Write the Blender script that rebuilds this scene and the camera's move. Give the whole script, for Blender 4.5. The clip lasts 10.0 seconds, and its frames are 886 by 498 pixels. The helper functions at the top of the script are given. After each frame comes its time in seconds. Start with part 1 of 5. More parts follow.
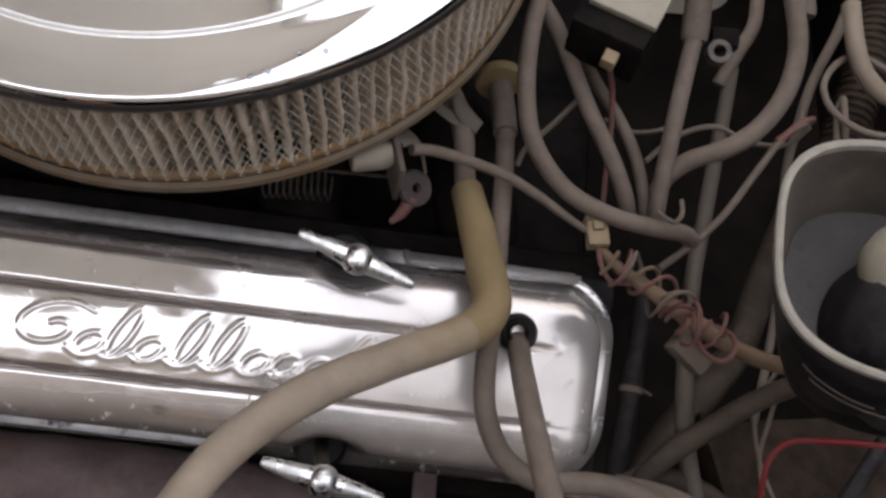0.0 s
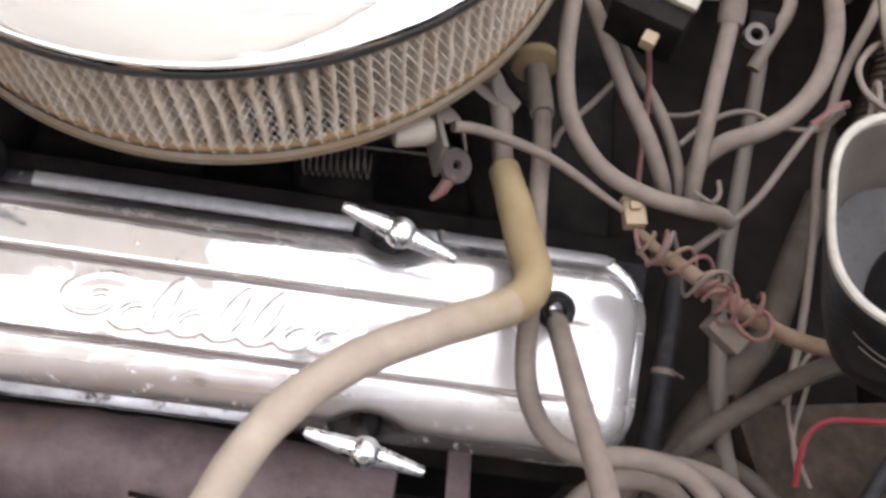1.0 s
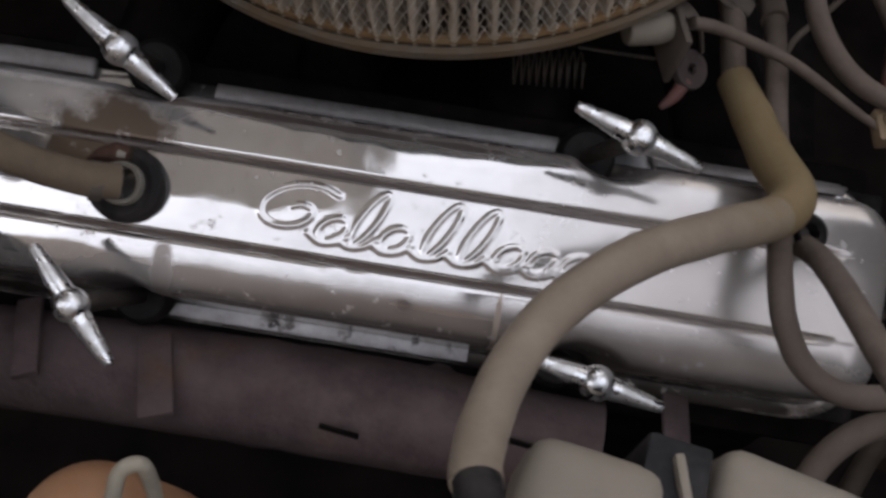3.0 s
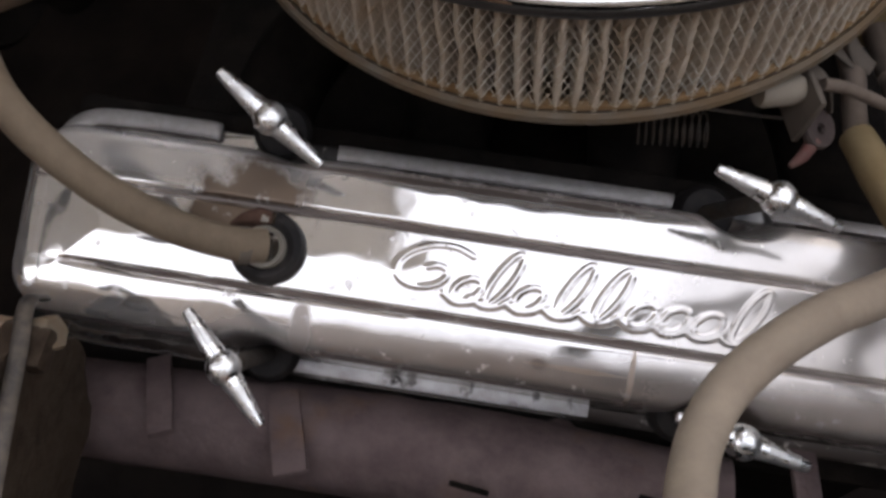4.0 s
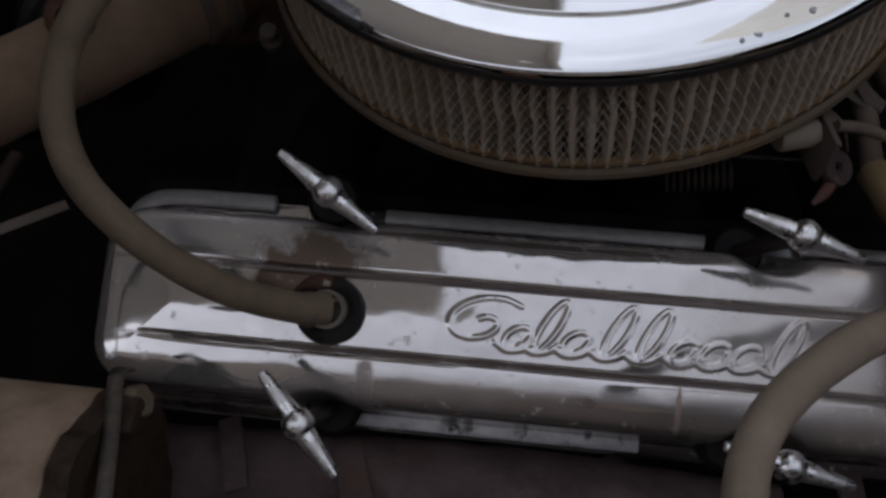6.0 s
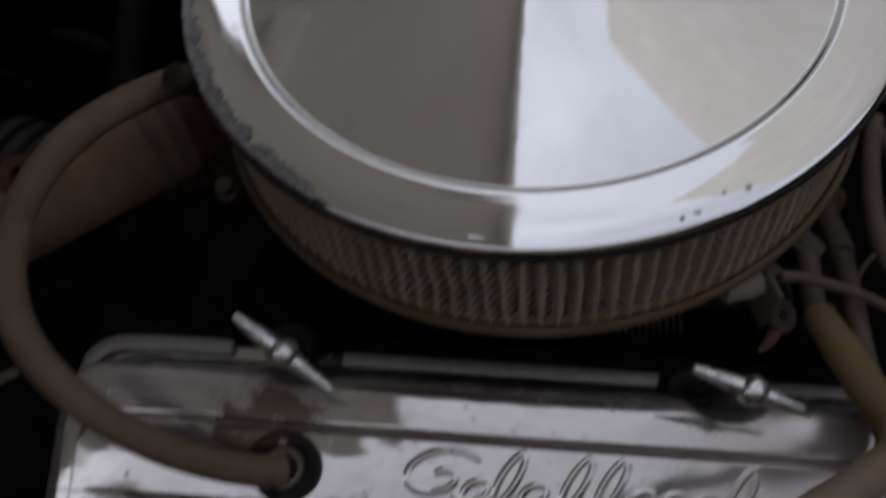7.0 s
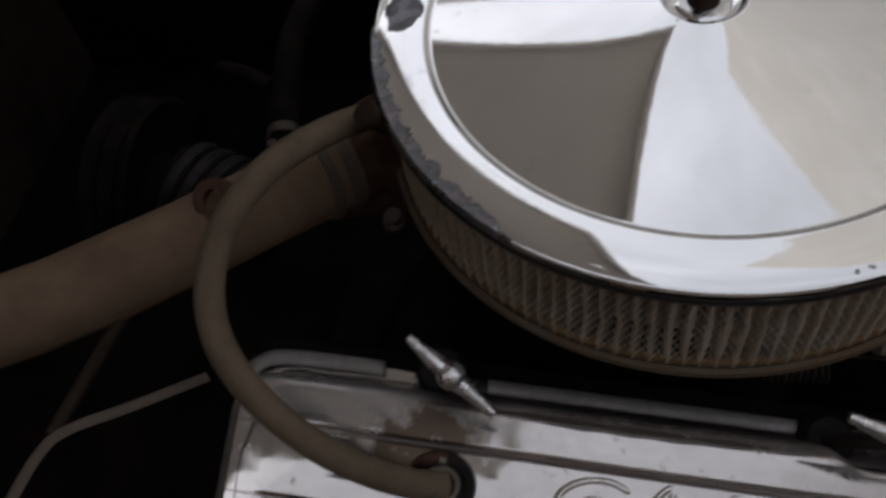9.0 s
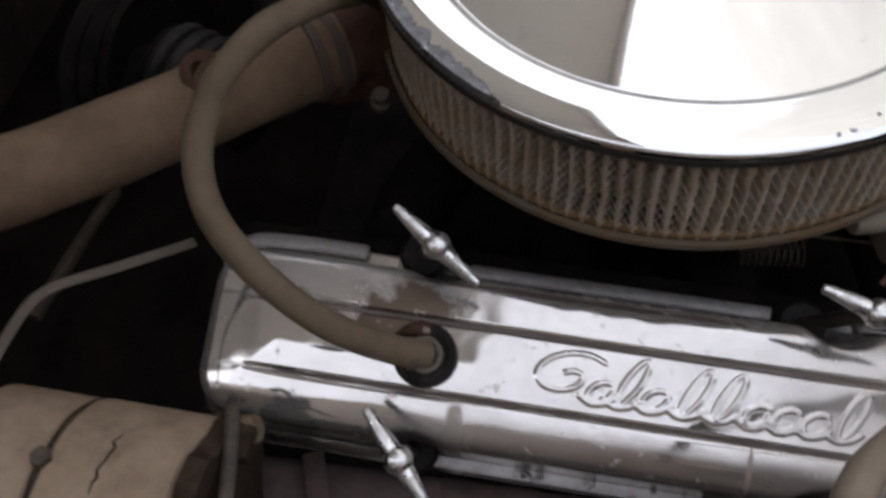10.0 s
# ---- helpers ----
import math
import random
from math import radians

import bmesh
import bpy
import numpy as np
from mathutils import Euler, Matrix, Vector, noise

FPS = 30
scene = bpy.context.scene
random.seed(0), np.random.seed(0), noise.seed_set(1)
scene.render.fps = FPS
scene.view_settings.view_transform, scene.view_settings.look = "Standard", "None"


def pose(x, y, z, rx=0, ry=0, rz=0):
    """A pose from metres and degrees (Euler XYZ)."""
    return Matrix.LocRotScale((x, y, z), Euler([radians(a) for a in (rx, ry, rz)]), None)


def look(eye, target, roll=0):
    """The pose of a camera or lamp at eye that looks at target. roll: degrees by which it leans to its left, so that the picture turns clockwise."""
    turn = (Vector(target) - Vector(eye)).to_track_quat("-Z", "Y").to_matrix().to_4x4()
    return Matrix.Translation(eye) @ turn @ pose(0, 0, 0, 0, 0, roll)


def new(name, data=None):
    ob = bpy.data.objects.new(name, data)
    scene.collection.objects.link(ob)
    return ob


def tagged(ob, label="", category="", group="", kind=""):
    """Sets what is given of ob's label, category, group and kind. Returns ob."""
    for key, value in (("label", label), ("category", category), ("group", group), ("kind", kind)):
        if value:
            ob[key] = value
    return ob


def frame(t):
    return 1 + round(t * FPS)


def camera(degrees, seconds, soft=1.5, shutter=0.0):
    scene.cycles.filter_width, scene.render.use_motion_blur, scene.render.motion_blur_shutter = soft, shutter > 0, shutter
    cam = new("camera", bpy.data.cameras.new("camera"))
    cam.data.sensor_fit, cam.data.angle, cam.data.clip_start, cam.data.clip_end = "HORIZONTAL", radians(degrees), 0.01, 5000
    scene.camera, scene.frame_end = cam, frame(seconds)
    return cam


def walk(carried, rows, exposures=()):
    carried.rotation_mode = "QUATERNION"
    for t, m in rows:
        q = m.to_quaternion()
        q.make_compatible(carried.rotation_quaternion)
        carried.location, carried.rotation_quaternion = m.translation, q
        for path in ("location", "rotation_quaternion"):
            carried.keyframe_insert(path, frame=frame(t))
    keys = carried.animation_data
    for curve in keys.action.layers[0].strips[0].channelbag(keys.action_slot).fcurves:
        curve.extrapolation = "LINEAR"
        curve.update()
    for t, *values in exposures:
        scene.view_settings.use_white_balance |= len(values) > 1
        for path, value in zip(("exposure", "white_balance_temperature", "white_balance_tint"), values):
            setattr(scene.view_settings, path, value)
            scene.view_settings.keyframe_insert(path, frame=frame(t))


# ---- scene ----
cam = camera(53.05, 10.0, soft=2.9, shutter=0.4)
ROWS = [
    (0, 0.1447, -0.1552, 0.3617, 23.37, -2.75, 5.96),
    (0.5, 0.1398, -0.1595, 0.3572, 22.24, -3.32, 5.90),
    (1, 0.1280, -0.1716, 0.3581, 23.69, -2.80, 6.53),
    (1.2, 0.1194, -0.1726, 0.3549, 24.88, -2.29, 7.29),
    (1.4, 0.1108, -0.1733, 0.3511, 24.88, -1.49, 8.31),
    (1.5, 0.1068, -0.1741, 0.3502, 24.78, -0.16, 8.50),
    (1.7, 0.0997, -0.1733, 0.3386, 23.52, 1.58, 8.66),
    (2, 0.0904, -0.1723, 0.3229, 21.69, 0.72, 7.82),
    (2.2, 0.0871, -0.1805, 0.3117, 21.55, 1.04, 8.06),
    (3.3, 0.0551, -0.1950, 0.3036, 23.60, 2.59, 10.23),
    (3.5, 0.0456, -0.1961, 0.3080, 24.08, 3.85, 10.75),
    (4, 0.0177, -0.1954, 0.3171, 25.26, 3.41, 9.69),
    (4.5, 0.0216, -0.1866, 0.3315, 27.54, 4.05, 6.40),
    (4.7, 0.0231, -0.1915, 0.3335, 27.62, 3.71, 6.25),
    (5, 0.0253, -0.2011, 0.3402, 27.88, 4.23, 7.09),
    (5.5, 0.0190, -0.2025, 0.3471, 28.02, 5.43, 6.69),
    (5.7, 0.0101, -0.2075, 0.3466, 28.06, 5.97, 7.12),
    (6.8, 0.0149, -0.1892, 0.3618, 30.26, 6.80, 7.39),
    (7, 0.0148, -0.1701, 0.3729, 32.04, 5.12, 5.23),
    (7.2, 0.0210, -0.1477, 0.3767, 33.31, 5.07, 2.97),
    (7.5, 0.0272, -0.1137, 0.3937, 33.85, 5.29, 1.67),
    (7.8, 0.0299, -0.1100, 0.3934, 35.16, 5.20, 1.43),
    (8, 0.0270, -0.1144, 0.3933, 35.13, 6.09, 1.77),
    (8.5, 0.0006, -0.1516, 0.3922, 33.34, 6.68, 6.25),
    (9, -0.0307, -0.1914, 0.4004, 34.82, 6.88, 10.27),
    (9.3, -0.0415, -0.2143, 0.3997, 34.63, 7.41, 11.40),
    (9.5, -0.0476, -0.2285, 0.3970, 34.18, 6.40, 12.01),
    (10, -0.0318, -0.2305, 0.3811, 31.96, 4.84, 10.43),
]
EXPOSURES = [(0, 1.22, 6720, 12), (0.2, 2.0, 6580, 12), (0.4, 2.58, 6500, 12), (1.1, 2.58, 6500, 12), (1.5, 1.75, 6480, 12), (2.0, 1.45, 6720, 12), (3.3, 0.4, 6530, 12), (4.0, 1.1, 6700, 12), (4.5, 0.87, 6600, 12), (5.0, 0.15, 6630, 12), (5.5, -0.38, 6370, 13),
             (6.8, -0.65, 6400, 13), (7.0, -0.78, 6550, 13), (7.25, -1.25, 6700, 13), (7.5, -1.4, 6980, 13), (8.2, -1.45, 6980, 13), (8.5, -1.3, 6780, 13), (9.0, -0.65, 6830, 13), (9.3, -0.25, 6700, 13), (9.5, 0.18, 6640, 13), (10.0, 0.42, 6640, 12)]
walk(cam, [(t, pose(x, y, z, rx, ry, rz)) for t, x, y, z, rx, ry, rz in ROWS], EXPOSURES)

# ---- sky and sun: bright overcast day ----
world = bpy.data.worlds.new("world")
scene.world = world
world.use_nodes = True
wn = world.node_tree.nodes
sky = wn.new("ShaderNodeTexSky")
sky.sky_type = "NISHITA"
sky.sun_disc = False
sky.sun_elevation, sky.sun_rotation = radians(35), radians(290)
sky.air_density, sky.dust_density, sky.ozone_density = 1.0, 0.8, 1.0
# a cloud veil takes most of the blue out
veil = wn.new("ShaderNodeHueSaturation")
veil.inputs["Saturation"].default_value, veil.inputs["Value"].default_value = 0.325, 4.1
world.node_tree.links.new(sky.outputs[0], veil.inputs["Color"])
# thin and thick places in the cloud, all over the sky
way = wn.new("ShaderNodeTexCoord")
cloud = wn.new("ShaderNodeTexNoise")
cloud.inputs["Scale"].default_value, cloud.inputs["Detail"].default_value, cloud.inputs["Roughness"].default_value = 3.0, 6.0, 0.55
thick = wn.new("ShaderNodeMapRange")
thick.inputs["From Min"].default_value, thick.inputs["From Max"].default_value = 0.3, 0.7
thick.inputs["To Min"].default_value, thick.inputs["To Max"].default_value = 3.4, 5.0
world.node_tree.links.new(way.outputs["Generated"], cloud.inputs["Vector"])
world.node_tree.links.new(cloud.outputs["Fac"], thick.inputs["Value"])
# an overcast sky is dimmer towards the horizon
axes = wn.new("ShaderNodeSeparateXYZ")
rise = wn.new("ShaderNodeMapRange")
rise.inputs["From Min"].default_value, rise.inputs["From Max"].default_value = 0.0, 0.95
rise.inputs["To Min"].default_value, rise.inputs["To Max"].default_value = 0.40, 1.10
both = wn.new("ShaderNodeMath")
both.operation = "MULTIPLY"
world.node_tree.links.new(way.outputs["Generated"], axes.inputs[0])
world.node_tree.links.new(axes.outputs["Z"], rise.inputs["Value"])
world.node_tree.links.new(thick.outputs["Result"], both.inputs[0])
world.node_tree.links.new(rise.outputs["Result"], both.inputs[1])
world.node_tree.links.new(both.outputs[0], veil.inputs["Value"])
world.node_tree.links.new(veil.outputs[0], wn["Background"].inputs[0])
wn["Background"].inputs[1].default_value = 0.15
sun_data = bpy.data.lights.new("sun", "SUN")
sun_data.energy, sun_data.angle, sun_data.color = 0.6, radians(30), (1.0, 0.96, 0.9)
sun_ob = new("sun", sun_data)
sun_ob.matrix_world = look((-2.31, 0.84, 1.72), (0, 0, 0))


# ---- materials ----
def surface(name, base, rough=0.6, metal=0.0, dust=None, dusty=0.4, spots=60.0, bump=0.15, shade=0.25, coat=0.0, patch=None, soft=0.34, smudge=0.0, stains_and_shade=(), spec=0.2, film=(0.85, 0.25), soft_tones=()):
    """A worn surface: base colour varied at two scales, a film of dust with ragged edges, fine relief."""
    m = bpy.data.materials.new(name)
    m.use_nodes = True
    nt = m.node_tree
    nd, lk = nt.nodes, nt.links
    p = nd["Principled BSDF"]
    p.inputs["Specular IOR Level"].default_value = 0.5 if metal > 0.5 else spec
    tc = nd.new("ShaderNodeTexCoord")

    def noisy(scale, detail=5.0, rough_=0.6):
        n = nd.new("ShaderNodeTexNoise")
        n.inputs["Scale"].default_value, n.inputs["Detail"].default_value, n.inputs["Roughness"].default_value = scale, detail, rough_
        lk.new(tc.outputs["Object"], n.inputs["Vector"])
        return n.outputs["Fac"]

    def ramp(fac, a, b, lo=0.0, hi=1.0):
        r = nd.new("ShaderNodeMapRange")
        r.inputs["From Min"].default_value, r.inputs["From Max"].default_value = a, b
        r.inputs["To Min"].default_value, r.inputs["To Max"].default_value = lo, hi
        lk.new(fac, r.inputs["Value"])
        return r.outputs["Result"]

    def blend(fac, a, b):
        x = nd.new("ShaderNodeMix")
        x.data_type = "RGBA"
        lk.new(fac, x.inputs["Factor"])
        for sock, v in (("A", a), ("B", b)):
            s = [i for i in x.inputs if i.name == sock and i.type == "RGBA"][0]
            if isinstance(v, tuple):
                s.default_value = (*v, 1.0)
            else:
                lk.new(v, s)
        return [o for o in x.outputs if o.type == "RGBA"][0]

    grain, stain = noisy(900.0, 3.0), noisy(spots, 6.0, 0.65)
    dark = tuple(c * (1 - shade) for c in base)
    light = tuple(min(1.0, c * (1 + shade * 0.6)) for c in base)
    col = blend(ramp(noisy(spots * 0.45), 0.3, 0.7), dark, light)
    rgh = ramp(grain, 0.3, 0.7, max(0.02, rough * 0.8), min(1.0, rough * 1.2))
    if smudge:
        add = nd.new("ShaderNodeMath")
        lk.new(rgh, add.inputs[0])
        lk.new(ramp(noisy(spots * 0.5, 6.0, 0.7), 0.45, 0.7, 0.0, smudge), add.inputs[1])
        rgh = add.outputs[0]
    if patch:
        col = blend(ramp(noisy(spots * 0.3, 4.0, 0.7), 0.56, 0.64), col, patch)
    def spot(cx, cy, rx, ry, ragged, inner):
        """1 inside an oval of the surface's plan, falling to 0 at a ragged or soft edge."""
        shift = nd.new("ShaderNodeVectorMath")
        shift.operation = "SUBTRACT"
        lk.new(tc.outputs["Object"], shift.inputs[0])
        shift.inputs[1].default_value = (cx, cy, 0)
        fit_ = nd.new("ShaderNodeVectorMath")
        fit_.operation = "MULTIPLY"
        lk.new(shift.outputs[0], fit_.inputs[0])
        fit_.inputs[1].default_value = (1 / rx, 1 / ry, 0)
        far = nd.new("ShaderNodeVectorMath")
        far.operation = "LENGTH"
        lk.new(fit_.outputs[0], far.inputs[0])
        add2 = nd.new("ShaderNodeMath")
        lk.new(far.outputs["Value"], add2.inputs[0])
        lk.new(ramp(noisy(55.0, 5.0, 0.6), 0.25, 0.75, -ragged, ragged), add2.inputs[1])
        return ramp(add2.outputs[0], 1.1, inner)

    dull = []
    for cx, cy, rx, ry, tone, blur in soft_tones:
        edge = spot(cx, cy, rx, ry, 0.12, 0.35)
        col = blend(edge, col, tone)
        add4 = nd.new("ShaderNodeMath")
        lk.new(rgh, add4.inputs[0])
        lk.new(ramp(edge, 0, 1, 0.0, blur), add4.inputs[1])
        rgh = add4.outputs[0]
        dull.append((edge, max(0.25, 1 - 2 * blur)))
    for cx, cy, rx, ry, tone in stains_and_shade:
        edge = spot(cx, cy, rx, ry, 0.45, 0.7)
        col = blend(edge, col, tone)
        add3 = nd.new("ShaderNodeMath")
        lk.new(rgh, add3.inputs[0])
        lk.new(ramp(edge, 0, 1, 0.0, 0.28), add3.inputs[1])
        rgh = add3.outputs[0]
    if dust:
        lo = 0.82 - dusty * 0.75 - soft / 2
        mask = ramp(stain, lo, lo + soft)
        col = blend(mask, col, dust)
        mix = nd.new("ShaderNodeMix")
        lk.new(mask, mix.inputs["Factor"])
        lk.new(rgh, mix.inputs[2])
        mix.inputs[3].default_value = film[0]
        rgh = mix.outputs[0]
        if metal:
            shine = ramp(mask, 0, 1, metal, metal * film[1])
            for edge, left in dull:
                less = nd.new("ShaderNodeMath")
                less.operation = "MULTIPLY"
                lk.new(shine, less.inputs[0])
                lk.new(ramp(edge, 0, 1, 1.0, left), less.inputs[1])
                shine = less.outputs[0]
            lk.new(shine, p.inputs["Metallic"])
    elif metal:
        p.inputs["Metallic"].default_value = metal
    lk.new(col, p.inputs["Base Color"])
    lk.new(rgh, p.inputs["Roughness"])
    if coat:
        p.inputs["Coat Weight"].default_value, p.inputs["Coat Roughness"].default_value = coat, 0.15
    b = nd.new("ShaderNodeBump")
    b.inputs["Strength"].default_value, b.inputs["Distance"].default_value = bump, 0.0008
    lk.new(ramp(noisy(spots * 6, 4.0), 0.2, 0.8), b.inputs["Height"])
    lk.new(b.outputs["Normal"], p.inputs["Normal"])
    return m


DUST = (0.36, 0.31, 0.25)
CHROME_LID = surface("lid_chrome", (0.70, 0.69, 0.675), 0.030, 1.0, (0.50, 0.48, 0.45), 0.08, 30, 0.01, 0.04, soft=0.25, smudge=0.035, film=(0.30, 0.85))
HOLLOW_DARK = (0.02, 0.017, 0.015)
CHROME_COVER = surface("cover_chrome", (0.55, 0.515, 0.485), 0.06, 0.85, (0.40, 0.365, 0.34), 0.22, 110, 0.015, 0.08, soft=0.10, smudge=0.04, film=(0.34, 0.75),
                       # dusty film on the top; the long edge ovals also paint brownish reflections
                       soft_tones=((0.185, -0.012, 0.13, 0.085, (0.45, 0.40, 0.36), 0.17), (0.07, -0.039, 0.23, 0.014, (0.21, 0.175, 0.152), 0.16), (0.0, 0.0470, 0.27, 0.0085, (0.42, 0.35, 0.31), 0.20), (-0.16, 0.038, 0.11, 0.018, (0.47, 0.435, 0.41), 0.12),
                              # dark ovals round the four bolt hollows
                              (0.112, 0.0590, 0.036, 0.026, HOLLOW_DARK, 0.36), (-0.106, 0.0605, 0.036, 0.025, HOLLOW_DARK, 0.36), (-0.108, -0.0605, 0.038, 0.026, HOLLOW_DARK, 0.36), (0.110, -0.0595, 0.036, 0.026, HOLLOW_DARK, 0.36)),
                       # first oval paints the dark underside reflected in the upper wall; then stains
                       stains_and_shade=((0.015, 0.0510, 0.13, 0.0040, (0.085, 0.066, 0.056)), (-0.122, 0.020, 0.031, 0.022, (0.12, 0.086, 0.062)), (-0.03, 0.0415, 0.12, 0.0018, (0.13, 0.10, 0.085)), (0.024, -0.034, 0.0042, 0.0030, (0.11, 0.085, 0.07)), (-0.088, -0.036, 0.005, 0.016, (0.25, 0.215, 0.19)), (0.042, -0.034, 0.024, 0.0010, (0.22, 0.165, 0.125)),
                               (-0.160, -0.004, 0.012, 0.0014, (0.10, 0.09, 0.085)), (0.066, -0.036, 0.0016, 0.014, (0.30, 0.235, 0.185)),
                               # dark lines along the grooves; grime and painted shade along the lower edge
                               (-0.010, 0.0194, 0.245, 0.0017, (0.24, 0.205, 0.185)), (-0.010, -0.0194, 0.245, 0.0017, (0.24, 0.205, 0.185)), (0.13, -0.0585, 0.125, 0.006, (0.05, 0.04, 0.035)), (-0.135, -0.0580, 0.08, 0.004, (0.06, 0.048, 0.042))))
# peeled chrome, with a dark reflection painted into its base colour
PEELED = surface("peeled_chrome", (0.16, 0.155, 0.165), 0.16, 0.95, (0.06, 0.057, 0.06), 0.4, 90, 0.05, 0.25, film=(0.4, 0.8))
NUT_IRON = surface("nut_iron", (0.020, 0.013, 0.010), 0.7, 0.2, (0.035, 0.022, 0.016), 0.4, 160, 0.4, 0.3)
CHROME_RAIL = surface("flange_chrome", (0.3206, 0.2925, 0.275), 0.45, 0.6, (0.23, 0.2084, 0.1919), 0.35, 140, 0.25, 0.15, soft=0.3, film=(0.6, 0.5))
OILY_RAIL = surface("oily_flange_chrome", (0.42, 0.40, 0.39), 0.4, 0.6, (0.30, 0.27, 0.25), 0.3, 150, 0.25, 0.15, soft=0.3, film=(0.6, 0.5), patch=(0.022, 0.017, 0.014))
# for worn spots and for the dark reflection painted along the lid rim
WORN_AND_REFLECTING = surface("worn_and_reflecting_chrome", (0.325, 0.325, 0.3438), 0.22, 0.95, (0.1125, 0.1063, 0.1063), 0.35, 120, 0.1, 0.3, film=(0.5, 0.7))
CHROME_BOLT = surface("bolt_chrome", (0.64, 0.625, 0.61), 0.24, 1.0, (0.36, 0.33, 0.29), 0.16, 150, 0.05, 0.05, soft=0.5)
TAN_HOSE = surface("tan_rubber", (0.1441, 0.1132, 0.08377), 0.8, 0, (0.2165, 0.169, 0.1249), 0.5, 40, 0.2, 0.14, soft=0.5, patch=(0.1263, 0.09415, 0.06842), soft_tones=((0.163, -0.022, 0.046, 0.046, (0.1684, 0.115, 0.05462), 0.0),))
YELLOW_HOSE = surface("yellowed_rubber", (0.1684, 0.115, 0.05462), 0.75, 0, (0.1891, 0.1362, 0.07211), 0.45, 50, 0.2, 0.12, soft=0.5)
BROWN_HOSE = surface("brown_rubber", (0.09409, 0.05944, 0.03762), 0.8, 0, (0.1524, 0.102, 0.06663), 0.5, 45, 0.3, 0.2, soft=0.45, patch=(0.07393, 0.0471, 0.03117))
OLIVE_HOSE = surface("olive_rubber", (0.086, 0.062, 0.041), 0.8, 0, (0.134, 0.099, 0.067), 0.5, 45, 0.3, 0.2, soft=0.45, patch=(0.070, 0.049, 0.032))
GREY_WIRE = surface("grey_wire", (0.07723, 0.05721, 0.0442), 0.8, 0, (0.1273, 0.09644, 0.07553), 0.55, 70, 0.2, 0.15, soft=0.5)
DARK_HOSE = surface("dark_rubber", (0.01944, 0.01494, 0.01188), 0.75, 0, (0.0648, 0.04813, 0.03564), 0.45, 50, 0.25, 0.2, soft=0.5, spec=0.12)
PINK_WIRE = surface("pink_wire", (0.125, 0.046, 0.037), 0.65, 0, (0.118, 0.066, 0.055), 0.45, 160, 0.1, 0.2)
RED_WIRE = surface("red_wire", (0.1512, 0.01008, 0.01344), 0.5, 0, (0.1008, 0.0336, 0.03024), 0.3, 90, 0.1, 0.2)
FADED_RED = surface("faded_red", (0.11, 0.032, 0.029), 0.7, 0, (0.10, 0.055, 0.046), 0.5, 160, 0.2, 0.2)
BLACK_RUBBER = surface("black_rubber", (0.014, 0.012, 0.0115), 0.6, 0, (0.04, 0.035, 0.031), 0.25, 90, 0.3, 0.3, spec=0.12)
BLACK_PLASTIC = surface("black_plastic", (0.0098, 0.0091, 0.0091), 0.45, 0, (0.049, 0.042, 0.0385), 0.25, 40, 0.2, 0.3, spec=0.12)
BLACK_CAST = surface("black_casting", (0.005569, 0.004661, 0.004105), 0.85, 0, (0.01431, 0.01136, 0.009299), 0.35, 40, 0.6, 0.4, spec=0.04)
MANIFOLD_IRON = surface("manifold_iron", (0.07141, 0.04879, 0.04694), 0.85, 0, (0.1116, 0.08084, 0.07562), 0.4, 35, 0.7, 0.32, patch=(0.0967, 0.05577, 0.03521), spec=0.12)
FENDER_BROWN = surface("fender_brown", (0.01657, 0.01103, 0.007598), 0.8, 0, (0.03825, 0.02588, 0.01772), 0.4, 60, 0.6, 0.35, spec=0.1)
RUST = surface("rusty_steel", (0.02475, 0.01403, 0.00825), 0.85, 0.2, (0.04125, 0.02887, 0.01856), 0.4, 90, 0.6, 0.4)
PAPER = surface("filter_paper", (0.4056, 0.3332, 0.2604), 0.9, 0, (0.2897, 0.2251, 0.161), 0.35, 50, 0.2, 0.15)
MESH_STEEL = surface("mesh_steel", (0.5666, 0.5225, 0.4586), 0.45, 0.35, (0.2518, 0.1653, 0.09282), 0.40, 45, 0.1, 0.2)
BASE_STEEL = surface("base_steel", (0.124, 0.1062, 0.08495), 0.55, 0.3, (0.1092, 0.07175, 0.04059), 0.5, 40, 0.2, 0.2)
DUSTY_ALLOY = surface("dusty_alloy", (0.07344, 0.05867, 0.04704), 0.75, 0.2, (0.09914, 0.07892, 0.06273), 0.5, 30, 0.3, 0.15, soft=0.5)
CREAM_PLASTIC = surface("cream_plastic", (0.2714, 0.2355, 0.1778), 0.55, 0, (0.211, 0.1801, 0.1404), 0.4, 60, 0.15, 0.12)
BEIGE_PLASTIC = surface("beige_plastic", (0.2059, 0.1702, 0.131), 0.7, 0, (0.1872, 0.1567, 0.1217), 0.5, 40, 0.2, 0.1)
STICKER_PAPER = surface("sticker_paper", (0.66, 0.60, 0.48), 0.6, 0, (0.50, 0.44, 0.34), 0.25, 60, 0.1, 0.1)
WHITE_PLASTIC = surface("white_plastic", (0.4464, 0.4184, 0.3888), 0.5, 0, DUST, 0.3, 80, 0.15, 0.1)
ORANGE_PLASTIC = surface("orange_plastic", (0.2592, 0.1277, 0.0648), 0.6, 0, (0.2376, 0.1418, 0.0864), 0.3, 50, 0.15, 0.12)
GREY_PLASTIC = surface("grey_plastic", (0.05148, 0.04241, 0.03528), 0.55, 0, (0.103, 0.08156, 0.0648), 0.45, 40, 0.15, 0.2)
